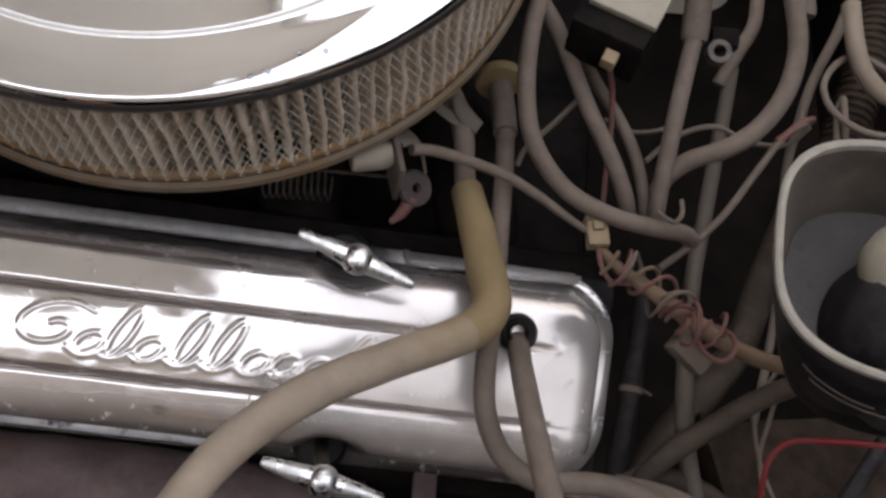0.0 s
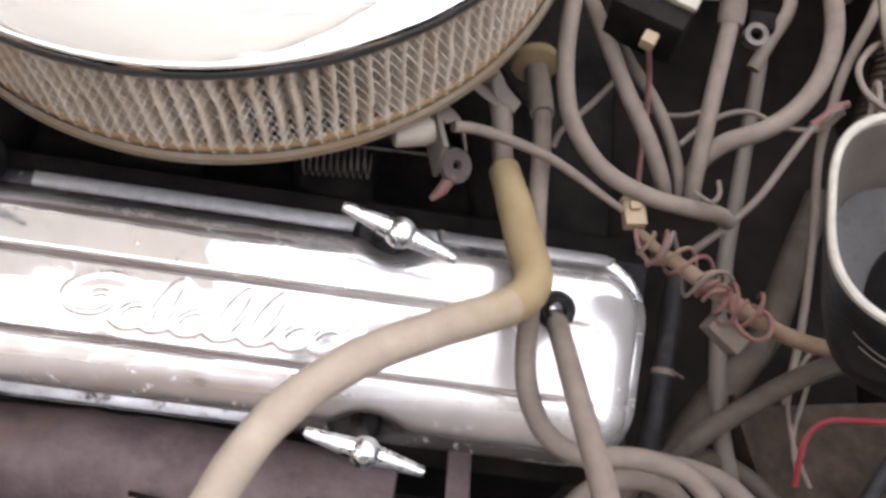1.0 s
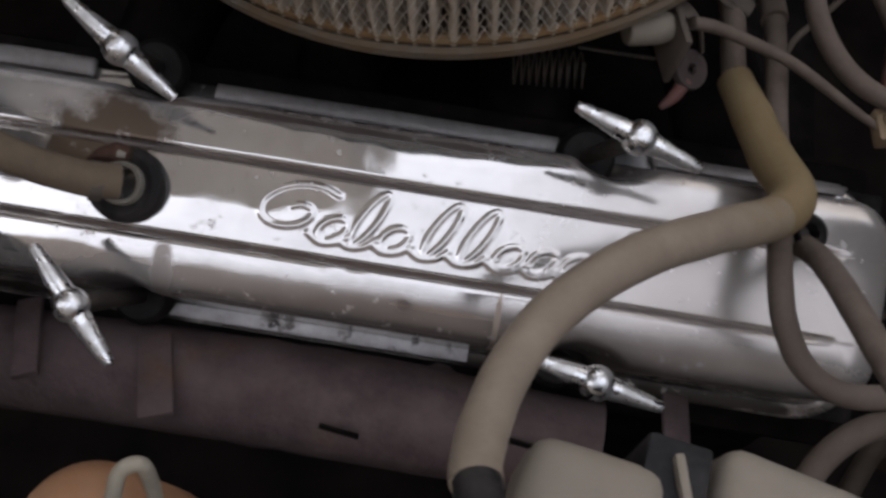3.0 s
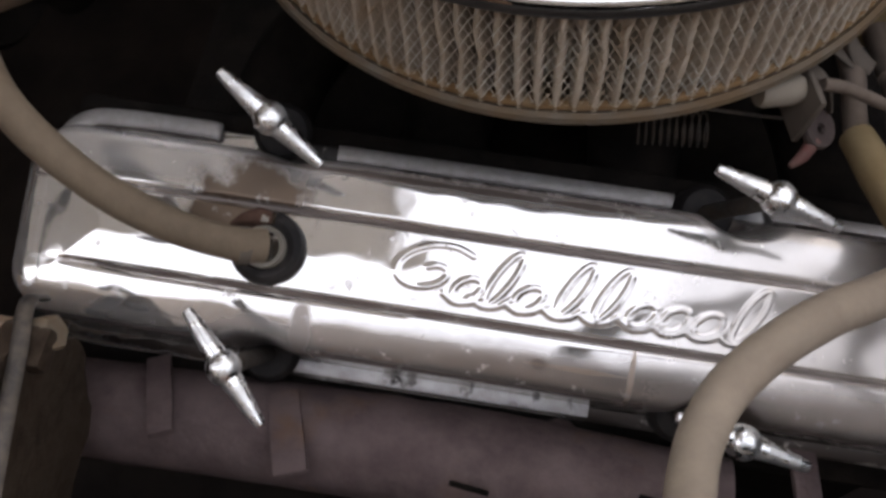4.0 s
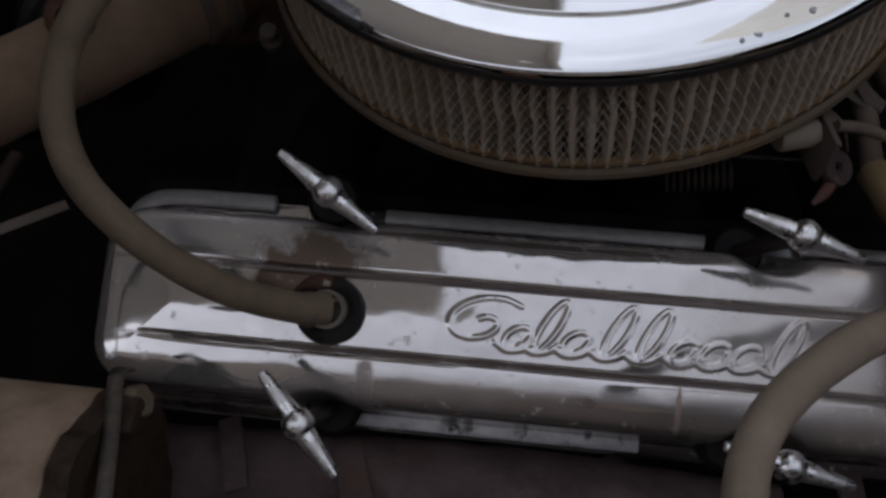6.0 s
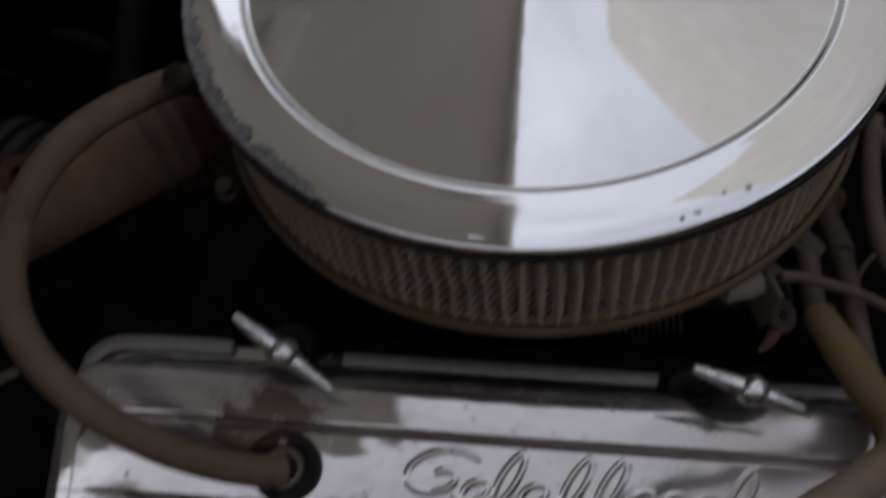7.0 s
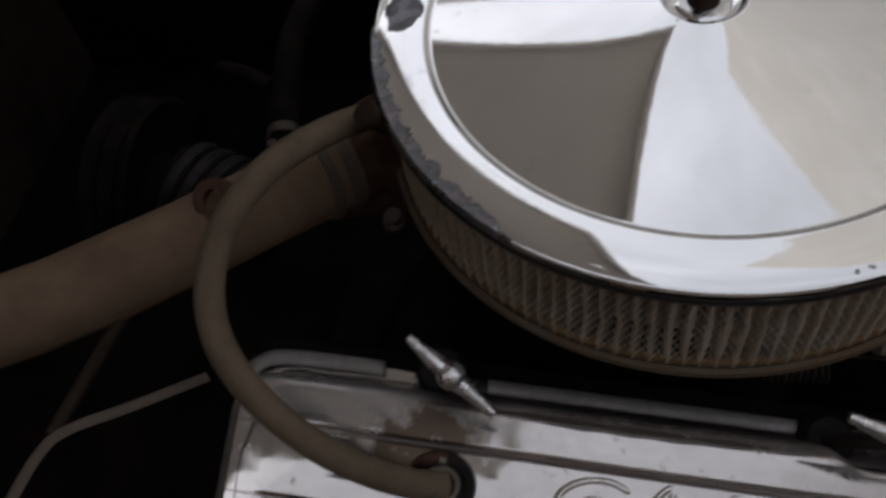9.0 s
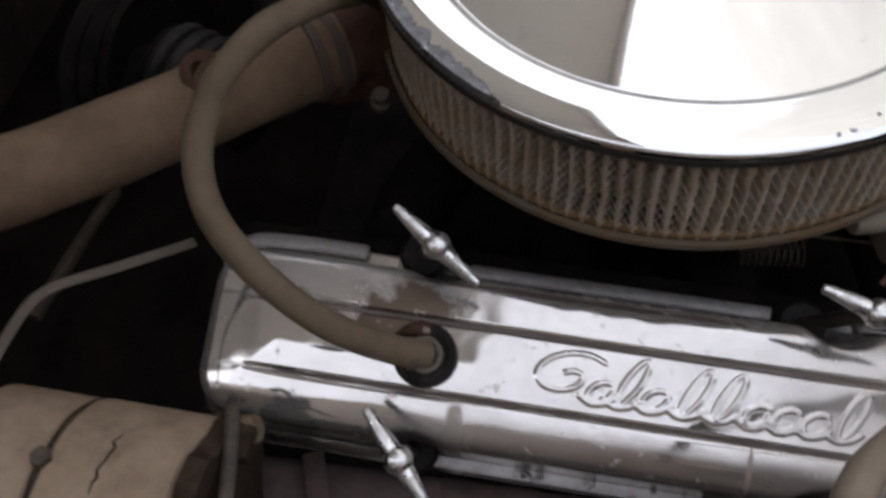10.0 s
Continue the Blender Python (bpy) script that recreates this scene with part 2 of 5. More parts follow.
RIM_WORN = surface("worn_rim", (0.2376, 0.2111, 0.1734), 0.6, 0, (0.1584, 0.1361, 0.1084), 0.4, 70, 0.2, 0.15)
TAN_ALLOY = surface("tan_casting", (0.2045, 0.1428, 0.09658), 0.8, 0, (0.27, 0.2006, 0.1442), 0.45, 45, 0.5, 0.3, patch=(0.221, 0.1216, 0.06054), spec=0.15)
PINK_ALLOY = surface("pinkish_alloy", (0.035, 0.0238, 0.0217), 0.7, 0, (0.0525, 0.0385, 0.0336), 0.45, 90, 0.3, 0.25)
CONNECTOR = surface("orange_cream_plastic", (0.216, 0.1525, 0.09), 0.6, 0, (0.1872, 0.1347, 0.0864), 0.4, 90, 0.15, 0.15)
CUP_FLOOR = surface("dusty_floor", (0.06324, 0.05614, 0.05186), 0.8, 0, (0.03348, 0.02871, 0.0254), 0.15, 160, 0.3, 0.12, soft=0.3)
SHADED_EDGE = surface("shaded_edge", (0.035, 0.0306, 0.02772), 0.4, 0.5, (0.05, 0.0414, 0.03528), 0.25, 60, 0.1, 0.1)
RED_RUST = surface("red_rust", (0.055, 0.027, 0.019), 0.85, 0.1, (0.085, 0.048, 0.034), 0.4, 80, 0.7, 0.4, spec=0.15)
RUSTY_RING = surface("rusty_ring", (0.17, 0.095, 0.04), 0.85, 0.1, (0.20, 0.135, 0.075), 0.4, 90, 0.5, 0.3)
RED_PAINT = surface("red_paint", (0.45, 0.05, 0.04), 0.5, 0, (0.4, 0.2, 0.15), 0.3, 60, 0.05, 0.1)
DARK_STEEL = surface("dark_steel", (0.05, 0.043, 0.038), 0.5, 0.7, (0.10, 0.075, 0.055), 0.35, 120, 0.3, 0.3)
HOOD_PAINT = surface("hood_underside", (0.7862, 0.7515, 0.7243), 0.75, 0, (0.8064, 0.7842, 0.7612), 0.45, 6, 0.2, 0.06)
# lighter copy of the bay paint, to brighten the front of the bay
LIT_BAY_PAINT = surface("lit_bay_paint", (0.0198, 0.0153, 0.01296), 0.8, 0, (0.0468, 0.0351, 0.027), 0.45, 9, 0.3, 0.35, spec=0.06)
BAY_PAINT = surface("bay_paint", (0.005916, 0.004535, 0.00396), 0.85, 0, (0.0152, 0.01134, 0.009187), 0.4, 12, 0.3, 0.35, spec=0.04)
SOIL = surface("ground_concrete", (0.56, 0.52, 0.46), 0.95, 0, (0.62, 0.58, 0.52), 0.45, 4, 0.4, 0.12)
UNSEEN_WHITE = surface("white_render", (0.688, 0.6743, 0.6512), 0.9, 0, (0.6192, 0.6003, 0.572), 0.4, 3, 0.3, 0.08)
# kept darker than the other added walls, for dark reflections from the near side
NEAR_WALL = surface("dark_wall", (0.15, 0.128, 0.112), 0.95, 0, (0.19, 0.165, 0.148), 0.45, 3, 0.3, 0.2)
YARD_WALL = surface("yard_wall", (0.40, 0.365, 0.32), 0.95, 0, (0.46, 0.42, 0.37), 0.45, 3, 0.3, 0.15)


# ---- building helpers ----
def part(name, bm, material, parent=None, label="", smooth=True, m=None):
    """Links a bmesh as one mesh object, under parent where there is one."""
    me = bpy.data.meshes.new(name)
    bm.normal_update()
    bm.to_mesh(me)
    bm.free()
    me.materials.append(material)
    if smooth:
        me.polygons.foreach_set("use_smooth", [True] * len(me.polygons))
        me.set_sharp_from_angle(angle=radians(40))
    ob = new(name, me)
    if parent:
        ob.parent = parent
    if m is not None:
        ob.matrix_basis = m
    if label:
        ob["label"] = label
    return ob


def empty(name, m=None):
    ob = new(name)
    ob.empty_display_size = 0.02
    if m is not None:
        ob.matrix_basis = m
    return ob


def glide(pts, step=8):
    """A smooth line through the points."""
    p = [Vector(q) for q in pts]
    p = [p[0] * 2 - p[1]] + p + [p[-1] * 2 - p[-2]]
    out = []
    for i in range(1, len(p) - 2):
        a, b, c, d = p[i - 1:i + 3]
        for k in range(step):
            s = k / step
            out.append(0.5 * (2 * b + (c - a) * s + (2 * a - 5 * b + 4 * c - d) * s * s + (3 * b - a - 3 * c + d) * s ** 3))
    return out + [p[-2]]


def tube(pts, r, seg=14, step=8, flat=1.0, bm=None, wobble=0.0, closed_ends=True):
    """A round hose along a smooth line; r is a radius or radii along it."""
    bm = bm or bmesh.new()
    line = glide(pts, step) if step > 1 else [Vector(q) for q in pts]
    n = len(line)
    up = Vector((0.13, 0.21, 0.97)).normalized()
    rings = []
    for i, q in enumerate(line):
        d = (line[min(i + 1, n - 1)] - line[max(i - 1, 0)]).normalized()
        side = d.cross(up)
        if side.length < 0.05:
            side = d.cross(Vector((1, 0, 0)))
        side.normalize()
        up = side.cross(d).normalized()
        if isinstance(r, (list, tuple)):
            f = i / (n - 1) * (len(r) - 1)
            k = min(int(f), len(r) - 2)
            rad = r[k] + (r[k + 1] - r[k]) * (f - k)
        else:
            rad = r
        if wobble:
            rad *= 1 + wobble * noise.noise(q * 60)
        rings.append([bm.verts.new(q + side * math.cos(2 * math.pi * j / seg) * rad + up * math.sin(2 * math.pi * j / seg) * rad * flat) for j in range(seg)])
    for a, b in zip(rings, rings[1:]):
        for j in range(seg):
            bm.faces.new((a[j], a[(j + 1) % seg], b[(j + 1) % seg], b[j]))
    if closed_ends:
        bm.faces.new(rings[0][::-1])
        bm.faces.new(rings[-1])
    bmesh.ops.recalc_face_normals(bm, faces=bm.faces)
    return bm


def lathe(profile, seg=48, bm=None, m=Matrix(), close=False):
    """A body turned about z from (radius, height) pairs; a radius of 0 closes it."""
    bm = bm or bmesh.new()
    rings = []
    for r, z in profile:
        if r < 1e-6:
            rings.append([bm.verts.new(m @ Vector((0, 0, z)))])
        else:
            rings.append([bm.verts.new(m @ Vector((r * math.cos(2 * math.pi * j / seg), r * math.sin(2 * math.pi * j / seg), z))) for j in range(seg)])
    pairs = list(zip(rings, rings[1:])) + ([(rings[-1], rings[0])] if close else [])
    for a, b in pairs:
        for j in range(seg):
            k = (j + 1) % seg
            if len(a) == 1 and len(b) == 1:
                continue
            if len(a) == 1:
                bm.faces.new((a[0], b[j], b[k]))
            elif len(b) == 1:
                bm.faces.new((a[j], a[k], b[0]))
            else:
                bm.faces.new((a[j], a[k], b[k], b[j]))
    bmesh.ops.recalc_face_normals(bm, faces=bm.faces)
    return bm


def block(sx, sy, sz, m=Matrix(), bevel=0.002, bm=None, steps=2):
    """A box with rounded edges, added to bm."""
    one = bmesh.new()
    bmesh.ops.create_cube(one, size=1.0, matrix=Matrix.Diagonal((sx, sy, sz, 1)))
    if bevel:
        bmesh.ops.bevel(one, geom=list(one.edges), offset=bevel, segments=steps, affect="EDGES", profile=0.6)
    bmesh.ops.transform(one, matrix=m, verts=one.verts)
    if bm is None:
        return one
    tmp = bpy.data.meshes.new("tmp")
    one.to_mesh(tmp)
    one.free()
    bm.from_mesh(tmp)
    bpy.data.meshes.remove(tmp)
    return bm


def ring(r, thick, m=Matrix(), seg=36, sec=10, bm=None):
    return lathe([(r + thick * math.cos(2 * math.pi * k / sec), thick * math.sin(2 * math.pi * k / sec)) for k in range(sec)], seg, bm, m, close=True)


def toward(p, d, up=(0, 0, 1)):
    """Axes at p with z along d."""
    d = Vector(d).normalized()
    return Matrix.Translation(p) @ d.to_track_quat("Z", "Y").to_matrix().to_4x4()


def hose(name, pts, r, material, label, category="hose", group="", **kw):
    return tagged(part(name, tube(pts, r, **kw), material), label, category, group)


# ---- ground, engine bay and raised hood ----
bm = bmesh.new()
bmesh.ops.create_grid(bm, x_segments=40, y_segments=40, size=60)
for v_ in bm.verts:
    v_.co.z = -0.85 + 0.04 * noise.noise(v_.co * 0.3)
tagged(part("ground", bm, SOIL), "pale dusty concrete yard under and around the vehicle", "ground", kind="structure")
# plain unseen walls added all round to block sky and feed reflections
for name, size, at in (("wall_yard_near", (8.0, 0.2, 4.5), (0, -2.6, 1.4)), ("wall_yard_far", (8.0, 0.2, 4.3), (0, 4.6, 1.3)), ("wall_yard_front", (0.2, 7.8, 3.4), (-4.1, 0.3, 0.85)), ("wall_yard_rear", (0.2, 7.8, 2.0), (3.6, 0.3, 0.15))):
    tagged(part(name, block(*size, Matrix.Translation(at), 0.01), NEAR_WALL if "near" in name else UNSEEN_WHITE if "far" in name else YARD_WALL), "plain white wall out of view, added for reflections" if "far" in name else "plain grey-brown wall out of view, added to limit light and reflections", "wall", kind="structure")
# an unseen white wall across the corner, added to shape the lid's reflection
tagged(part("wall_corner_unseen", block(3.8, 0.25, 6.0, Matrix.Translation((2.23, 2.47, 2.15)) @ pose(0, 0, 0, 0, 0, -45), 0.01), UNSEEN_WHITE), "plain white wall out of view, added for reflections", "wall", kind="structure")
bay = [
    ("wall_firewall", (0.03, 1.5, 1.105), (0.62, 0.15, -0.2975), "dark dusty steel firewall behind the engine"),
    # built tall to keep light off the front hoses
    ("wall_radiator_support", (0.03, 1.5, 1.29), (-0.95, 0.15, -0.205), "dark dusty steel radiator support panel"),
    ("wall_inner_fender_far", (1.65, 0.03, 1.03), (-0.12, 0.80, -0.335), "dark dusty steel inner fender panel"),
    ("wall_inner_fender_near", (1.65, 0.03, 0.83), (-0.12, -0.42, -0.435), "dark dusty steel inner fender panel beside the engine"),
    ("floor_splash_pan", (1.65, 1.4, 0.02), (-0.12, 0.18, -0.60), "dark oily splash pan under the engine"),
]
for name, size, at, text in bay:
    tagged(part(name, block(*size, Matrix.Translation(at), 0.004), LIT_BAY_PAINT if "radiator" in name else BAY_PAINT), text, "panel", kind="structure")
# hood, opened forward: a pressed panel with a turned-down lip and ribs underneath
HOOD = pose(-0.06, 0.36, 1.02, 0, -28, 0)
hood = tagged(empty("hood", HOOD), "raised hood panel with a dusty brown underside", "hood")
bm = bmesh.new()
bmesh.ops.create_grid(bm, x_segments=24, y_segments=24, size=0.5)
for v_ in bm.verts:
    x_, y_ = v_.co.x - 0.5, v_.co.y
    v_.co = (x_ * 1.3, y_ * 1.255 - 0.0725, 0.02 * (1 - (2 * y_) ** 2))
# four short slots through the skin near its rear edge
slots = [(-0.0525 + 0.0185 * k, -0.0445 + 0.0185 * k) for k in range(4)]
for x_ in (-0.080, -0.046):
    bmesh.ops.bisect_plane(bm, geom=bm.verts[:] + bm.edges[:] + bm.faces[:], plane_co=(x_, 0, 0), plane_no=(1, 0, 0))
for y_ in [e for pair in slots for e in pair]:
    bmesh.ops.bisect_plane(bm, geom=bm.verts[:] + bm.edges[:] + bm.faces[:], plane_co=(0, y_, 0), plane_no=(0, 1, 0))
holes = [f for f in bm.faces if -0.080 < f.calc_center_median().x < -0.046 and any(a < f.calc_center_median().y < b for a, b in slots)]
bmesh.ops.delete(bm, geom=holes, context="FACES")
bmesh.ops.solidify(bm, geom=bm.faces[:], thickness=0.004)
skin = part("hood_skin", bm, HOOD_PAINT, hood)
for y_ in (-0.69, 0.545):
    part("side_lip", block(1.30, 0.02, 0.022, Matrix.Translation((-0.65, y_, -0.006)), 0.005), HOOD_PAINT, skin)
part("rear_lip", block(0.02, 1.22, 0.022, Matrix.Translation((-0.005, -0.0725, 0.0)), 0.006), HOOD_PAINT, skin)
for y_ in (-0.665, 0.52):
    part("hinge_arm", tube([tuple(HOOD.inverted() @ Vector(q)) for q in ((-1.10, 0.36 + y_, 0.47), (-1.03, 0.36 + y_, 0.30), (-0.95, 0.36 + y_, 0.11))], 0.012, 12, 6), DARK_STEEL, hood)
for x_ in (-0.55, -0.95):
    part("cross_rib", block(0.06, 1.15, 0.03, Matrix.Translation((x_, -0.095, -0.005)), 0.01), HOOD_PAINT, skin)

# ---- engine: head, intake, carburettor ----
# axes of the near cylinder bank: u along the cover, v across it, w out of it
U, V, W = Vector((0.997, 0.0128, -0.0766)), Vector((0.0148, 0.937, 0.3489)), Vector((0.0763, -0.349, 0.934))
BANK = Matrix.Translation((-0.0035, -0.0494, -0.0268)) @ Matrix((U, V, W)).transposed().to_4x4()

engine = tagged(empty("engine_block", pose(0, 0.19, -0.5)), "dark greasy cast engine block with intake manifold", "engine")
inv = engine.matrix_basis.inverted()
part("cylinder_head", block(0.50, 0.15, 0.09, BANK @ Matrix.Translation((0.004, 0.0, -0.152)), 0.006), BLACK_CAST, engine, m=inv)
part("block_casting", block(0.52, 0.46, 0.30, Matrix.Translation((0, 0.19, -0.42)), 0.02), BLACK_CAST, engine, m=inv)
part("valley_cover", block(0.48, 0.24, 0.05, pose(0, 0.20, -0.20, 0, 4, 0), 0.012), BLACK_CAST, engine, m=inv)
for k in range(4):
    x_ = -0.165 + 0.11 * k
    part("intake_runner", tube([(x_ * 0.35, 0.19, -0.10), (x_ * 0.8, 0.14, -0.105), (x_, 0.085, -0.135), (x_, 0.055, -0.17)], 0.026, 14, 6), BLACK_CAST, engine, m=inv)
    part("intake_runner", tube([(x_ * 0.35, 0.20, -0.10), (x_ * 0.8, 0.26, -0.105), (x_, 0.31, -0.135), (x_, 0.34, -0.17)], 0.026, 14, 6), BLACK_CAST, engine, m=inv)
part("far_cylinder_head", block(0.50, 0.15, 0.12, pose(0, 0.44, -0.20, -21, 0, 0), 0.006), BLACK_CAST, engine, m=inv)

carb = tagged(empty("carburettor", pose(0, 0.19, -0.10)), "dark carburettor body under the air cleaner", "carburettor")
part("throttle_body", block(0.14, 0.12, 0.045, Matrix.Translation((0, 0, 0.022)), 0.006), BLACK_CAST, carb)
part("air_horn", lathe([(0.0, 0.045), (0.055, 0.045), (0.06, 0.05), (0.065, 0.085), (0.06, 0.098), (0, 0.098)], 32), BLACK_CAST, carb)

# ---- valve cover ----
cover = tagged(empty("valve_cover", BANK), "polished chrome valve cover, dusty, with an embossed scroll and two grooves", "valve cover")


def stroke_line(pts, step=10):
    """A smooth dense line of (u, v) pairs."""
    return [(q.x, q.y) for q in glide([(a, b, 0) for a, b in pts], step)]


def ornament():
    """A flowing pressed ornament: a wide slanted spiral, then tall and low slanted loops on a wavy base line."""
    lines = [stroke_line([(-0.032 + (0.0215 - 0.0012 * k) * math.cos(0.75 + 0.50 * k) + 0.35 * (0.0140 - 0.0008 * k) * math.sin(0.75 + 0.50 * k),
                           0.0008 + (0.0140 - 0.0008 * k) * math.sin(0.75 + 0.50 * k)) for k in range(16)])]
    foot = -0.0105
    for cu_, tall in ((-0.0165, 0), (-0.004, 1), (0.012, 0), (0.029, 1), (0.046, 1), (0.064, 0), (0.079, 0), (0.094, 0), (0.109, 1)):
        ru, rv = (0.0042, 0.0125) if tall else (0.0058, 0.0054)
        loop = []
        for k in range(13):
            an = 2 * math.pi * k / 12 - 2.2
            v_ = foot + rv * (1 + math.sin(an))
            loop.append((cu_ + ru * math.cos(an) + 0.52 * (v_ - foot), v_))
        lines.append(stroke_line(loop, 6))
        lines.append(stroke_line([(cu_ - 0.008, foot + 0.0022), (cu_ - 0.002, foot - 0.0012), (cu_ + 0.005, foot - 0.0002), (cu_ + 0.0105, foot + 0.0034)], 8))
    return np.array([p for line in lines for p in line])


def cover_shell():
    a, b, cr, cu = 0.2475, 0.0535, 0.030, 0.0065
    steps = [(-0.009, -0.1045), (-0.009, -0.1015), (-0.0075, -0.1005), (-0.0015, -0.1005), (0.0, -0.099), (0.0015, -0.092), (0.0035, -0.075)]
    # side walls that lean in, and a tight shoulder that runs into the slightly domed top
    shoulder = [(0.0055, -0.055), (0.0066, -0.0475), (0.0076, -0.0440), (0.0090, -0.0413), (0.0110, -0.0394), (0.0140, -0.0380), (0.0180, -0.0371), (0.0225, -0.0364), (0.0270, -0.0360), (0.0310, -0.0357), (0.0350, -0.0354)]
    steps += [(q.x, q.y) for q in glide([(d, w, 0) for d, w in shoulder], 3)]
    steps += [(0.0355 + 0.0005 * k, -0.0354 + 0.0007 * math.sin(0.5 * math.pi * (k + 1) / 36)) for k in range(36)]
    nl, nc, ns = 560, 12, 40
    X, Y, Z, D = [], [], [], []
    for d, w_ in steps:
        A, B = a - d, b - d
        r = max(min(cr - d, B), 0.0002)
        for sx, sy, a0 in ((1, 1, 0), (-1, 1, 90), (-1, -1, 180), (1, -1, 270)):
            for k in range(nc):
                an = radians(a0 + 90 * k / nc)
                X.append(sx * (A - r) + r * math.cos(an))
                Y.append(sy * (B - r) + r * math.sin(an))
            last = radians(a0 + 90)
            p0 = (sx * (A - r) + r * math.cos(last), sy * (B - r) + r * math.sin(last))
            nx = {(1, 1): (-1, 1), (-1, 1): (-1, -1), (-1, -1): (1, -1), (1, -1): (1, 1)}[(sx, sy)]
            p1 = (nx[0] * (A - r) + r * math.cos(last), nx[1] * (B - r) + r * math.sin(last))
            cnt = nl if a0 in (0, 180) else ns
            for k in range(cnt):
                X.append(p0[0] + (p1[0] - p0[0]) * k / cnt)
                Y.append(p0[1] + (p1[1] - p0[1]) * k / cnt)
        n = len(X) - len(Z)
        Z += [w_] * n
        D += [d] * n
    X, Y, Z, D = (np.array(q) for q in (X, Y, Z, D))
    # the rear end wall leans in further
    X = X - 0.006 * np.clip((X - 0.195) / 0.05, 0, 1) * np.clip((Z + 0.100) / 0.05, 0, 1)
    # the ends fall away gently
    Z = Z - np.where(D > 0.004, 0.0030 * np.clip((np.abs(X) - 0.19) / 0.055, 0, 1) ** 2, 0)
    # pressed grooves along the top
    g = np.abs(np.abs(Y) - 0.0194)
    run = np.clip(np.minimum((X + 0.219) / 0.045, (0.214 - X) / 0.02), 0, 1)
    Z = Z - np.where((D > 0.028) & (g < 0.0021), 0.0024 * (1 - (g / 0.0021) ** 2) * run, 0)
    # the ornament, pressed up with soft sides
    lines = ornament()
    near = np.where((np.abs(Y) < 0.0185) & (X > -0.07) & (X < 0.14) & (D > 0.0345))[0]
    far = np.full(len(near), 1.0)
    for k in range(0, len(lines), 64):
        q = lines[k:k + 64]
        far = np.minimum(far, np.hypot(X[near, None] + cu - q[None, :, 0], Y[near, None] - q[None, :, 1]).min(1))
    s_ = np.clip((0.0020 - far) / 0.0016, 0, 1)
    Z[near] += 0.00060 * s_ * s_ * (3 - 2 * s_)
    # hollows round the hold-down bolts
    for bu, bv in ((0.110, 0.051), (0.108, -0.051), (-0.108, 0.054), (-0.110, -0.054)):
        e = np.hypot((X + cu - bu) / 1.12, Y - bv * 1.18)
        s_ = np.clip((e - 0.011) / 0.014, 0, 1)
        s_ = s_ ** 3 * (s_ * (6 * s_ - 15) + 10)
        Z = np.where((D > 0) & (e < 0.025), -0.0985 + (Z + 0.0985) * s_, Z)
    # slight dents of a thin pressing
    Z = Z + np.where(D > 0.005, [0.00055 * noise.noise(Vector((x_ * 22, y_ * 30, 3.0))) + 0.00012 * noise.noise(Vector((x_ * 75, y_ * 95, 9.0))) for x_, y_ in zip(X, Y)], 0)
    faces = []
    for i_ in range(len(steps) - 1):
        p, q = i_ * n, (i_ + 1) * n
        faces += [(p + k, p + (k + 1) % n, q + (k + 1) % n, q + k) for k in range(n)]
    # close the ridge: quads between the two long sides, and the two small ends
    last, top, low = (len(steps) - 1) * n, nc, 3 * nc + nl + ns
    faces += [(last + top + k, last + top + k + 1, last + low + nl - k - 1, last + low + nl - k) for k in range(1, nl - 1)]
    faces.append(tuple(last + k for k in range(top + nl - 1, low + 2)))
    faces.append(tuple(last + k % n for k in range(low + nl - 1, n + top + 2)))
    me = bpy.data.meshes.new("shell")
    me.from_pydata(np.stack([X + cu, Y, Z], 1).tolist(), [], faces)
    bm = bmesh.new()
    bm.from_mesh(me)
    bpy.data.meshes.remove(me)
    bmesh.ops.recalc_face_normals(bm, faces=bm.faces)
    return bm


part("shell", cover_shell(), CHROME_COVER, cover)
part("gasket", block(0.509, 0.121, 0.004, Matrix.Translation((0.0065, 0, -0.1068)), 0.001), BLACK_RUBBER, cover, "black rubber gasket")
# rolled rails along the flange, between the bolts
for u0, u1, v_ in ((-0.088, 0.080, 0.0588), (0.138, 0.234, 0.0590)):
    part("flange_rail", tube([(u0, v_, -0.0985), (u0 + 0.006, v_, -0.0965), (u1 - 0.006, v_, -0.0965), (u1, v_, -0.0985)], 0.0046, 14, 4, 0.38), CHROME_RAIL, cover)


part("flange_rail", tube([(-0.160, 0.0610, -0.0985), (-0.166, 0.0615, -0.0965), (-0.209, 0.0612, -0.0965), (-0.230, 0.0590, -0.0965), (-0.2415, 0.0510, -0.0968), (-0.2455, 0.040, -0.0985)], 0.0050, 14, 6, 0.36), CHROME_RAIL, cover)
part("lower_strip", block(0.175, 0.007, 0.0025, Matrix.Translation((-0.030, -0.0568, -0.0992)), 0.001), OILY_RAIL, cover, "chrome strip with black oily specks")
# hold-down bolts with two tapered arms
BOLTS = [((-0.108, 0.054), -34, 12), ((0.110, 0.051), -17, 6), ((-0.110, -0.054), -48, 2), ((0.108, -0.051), -12, 4)]


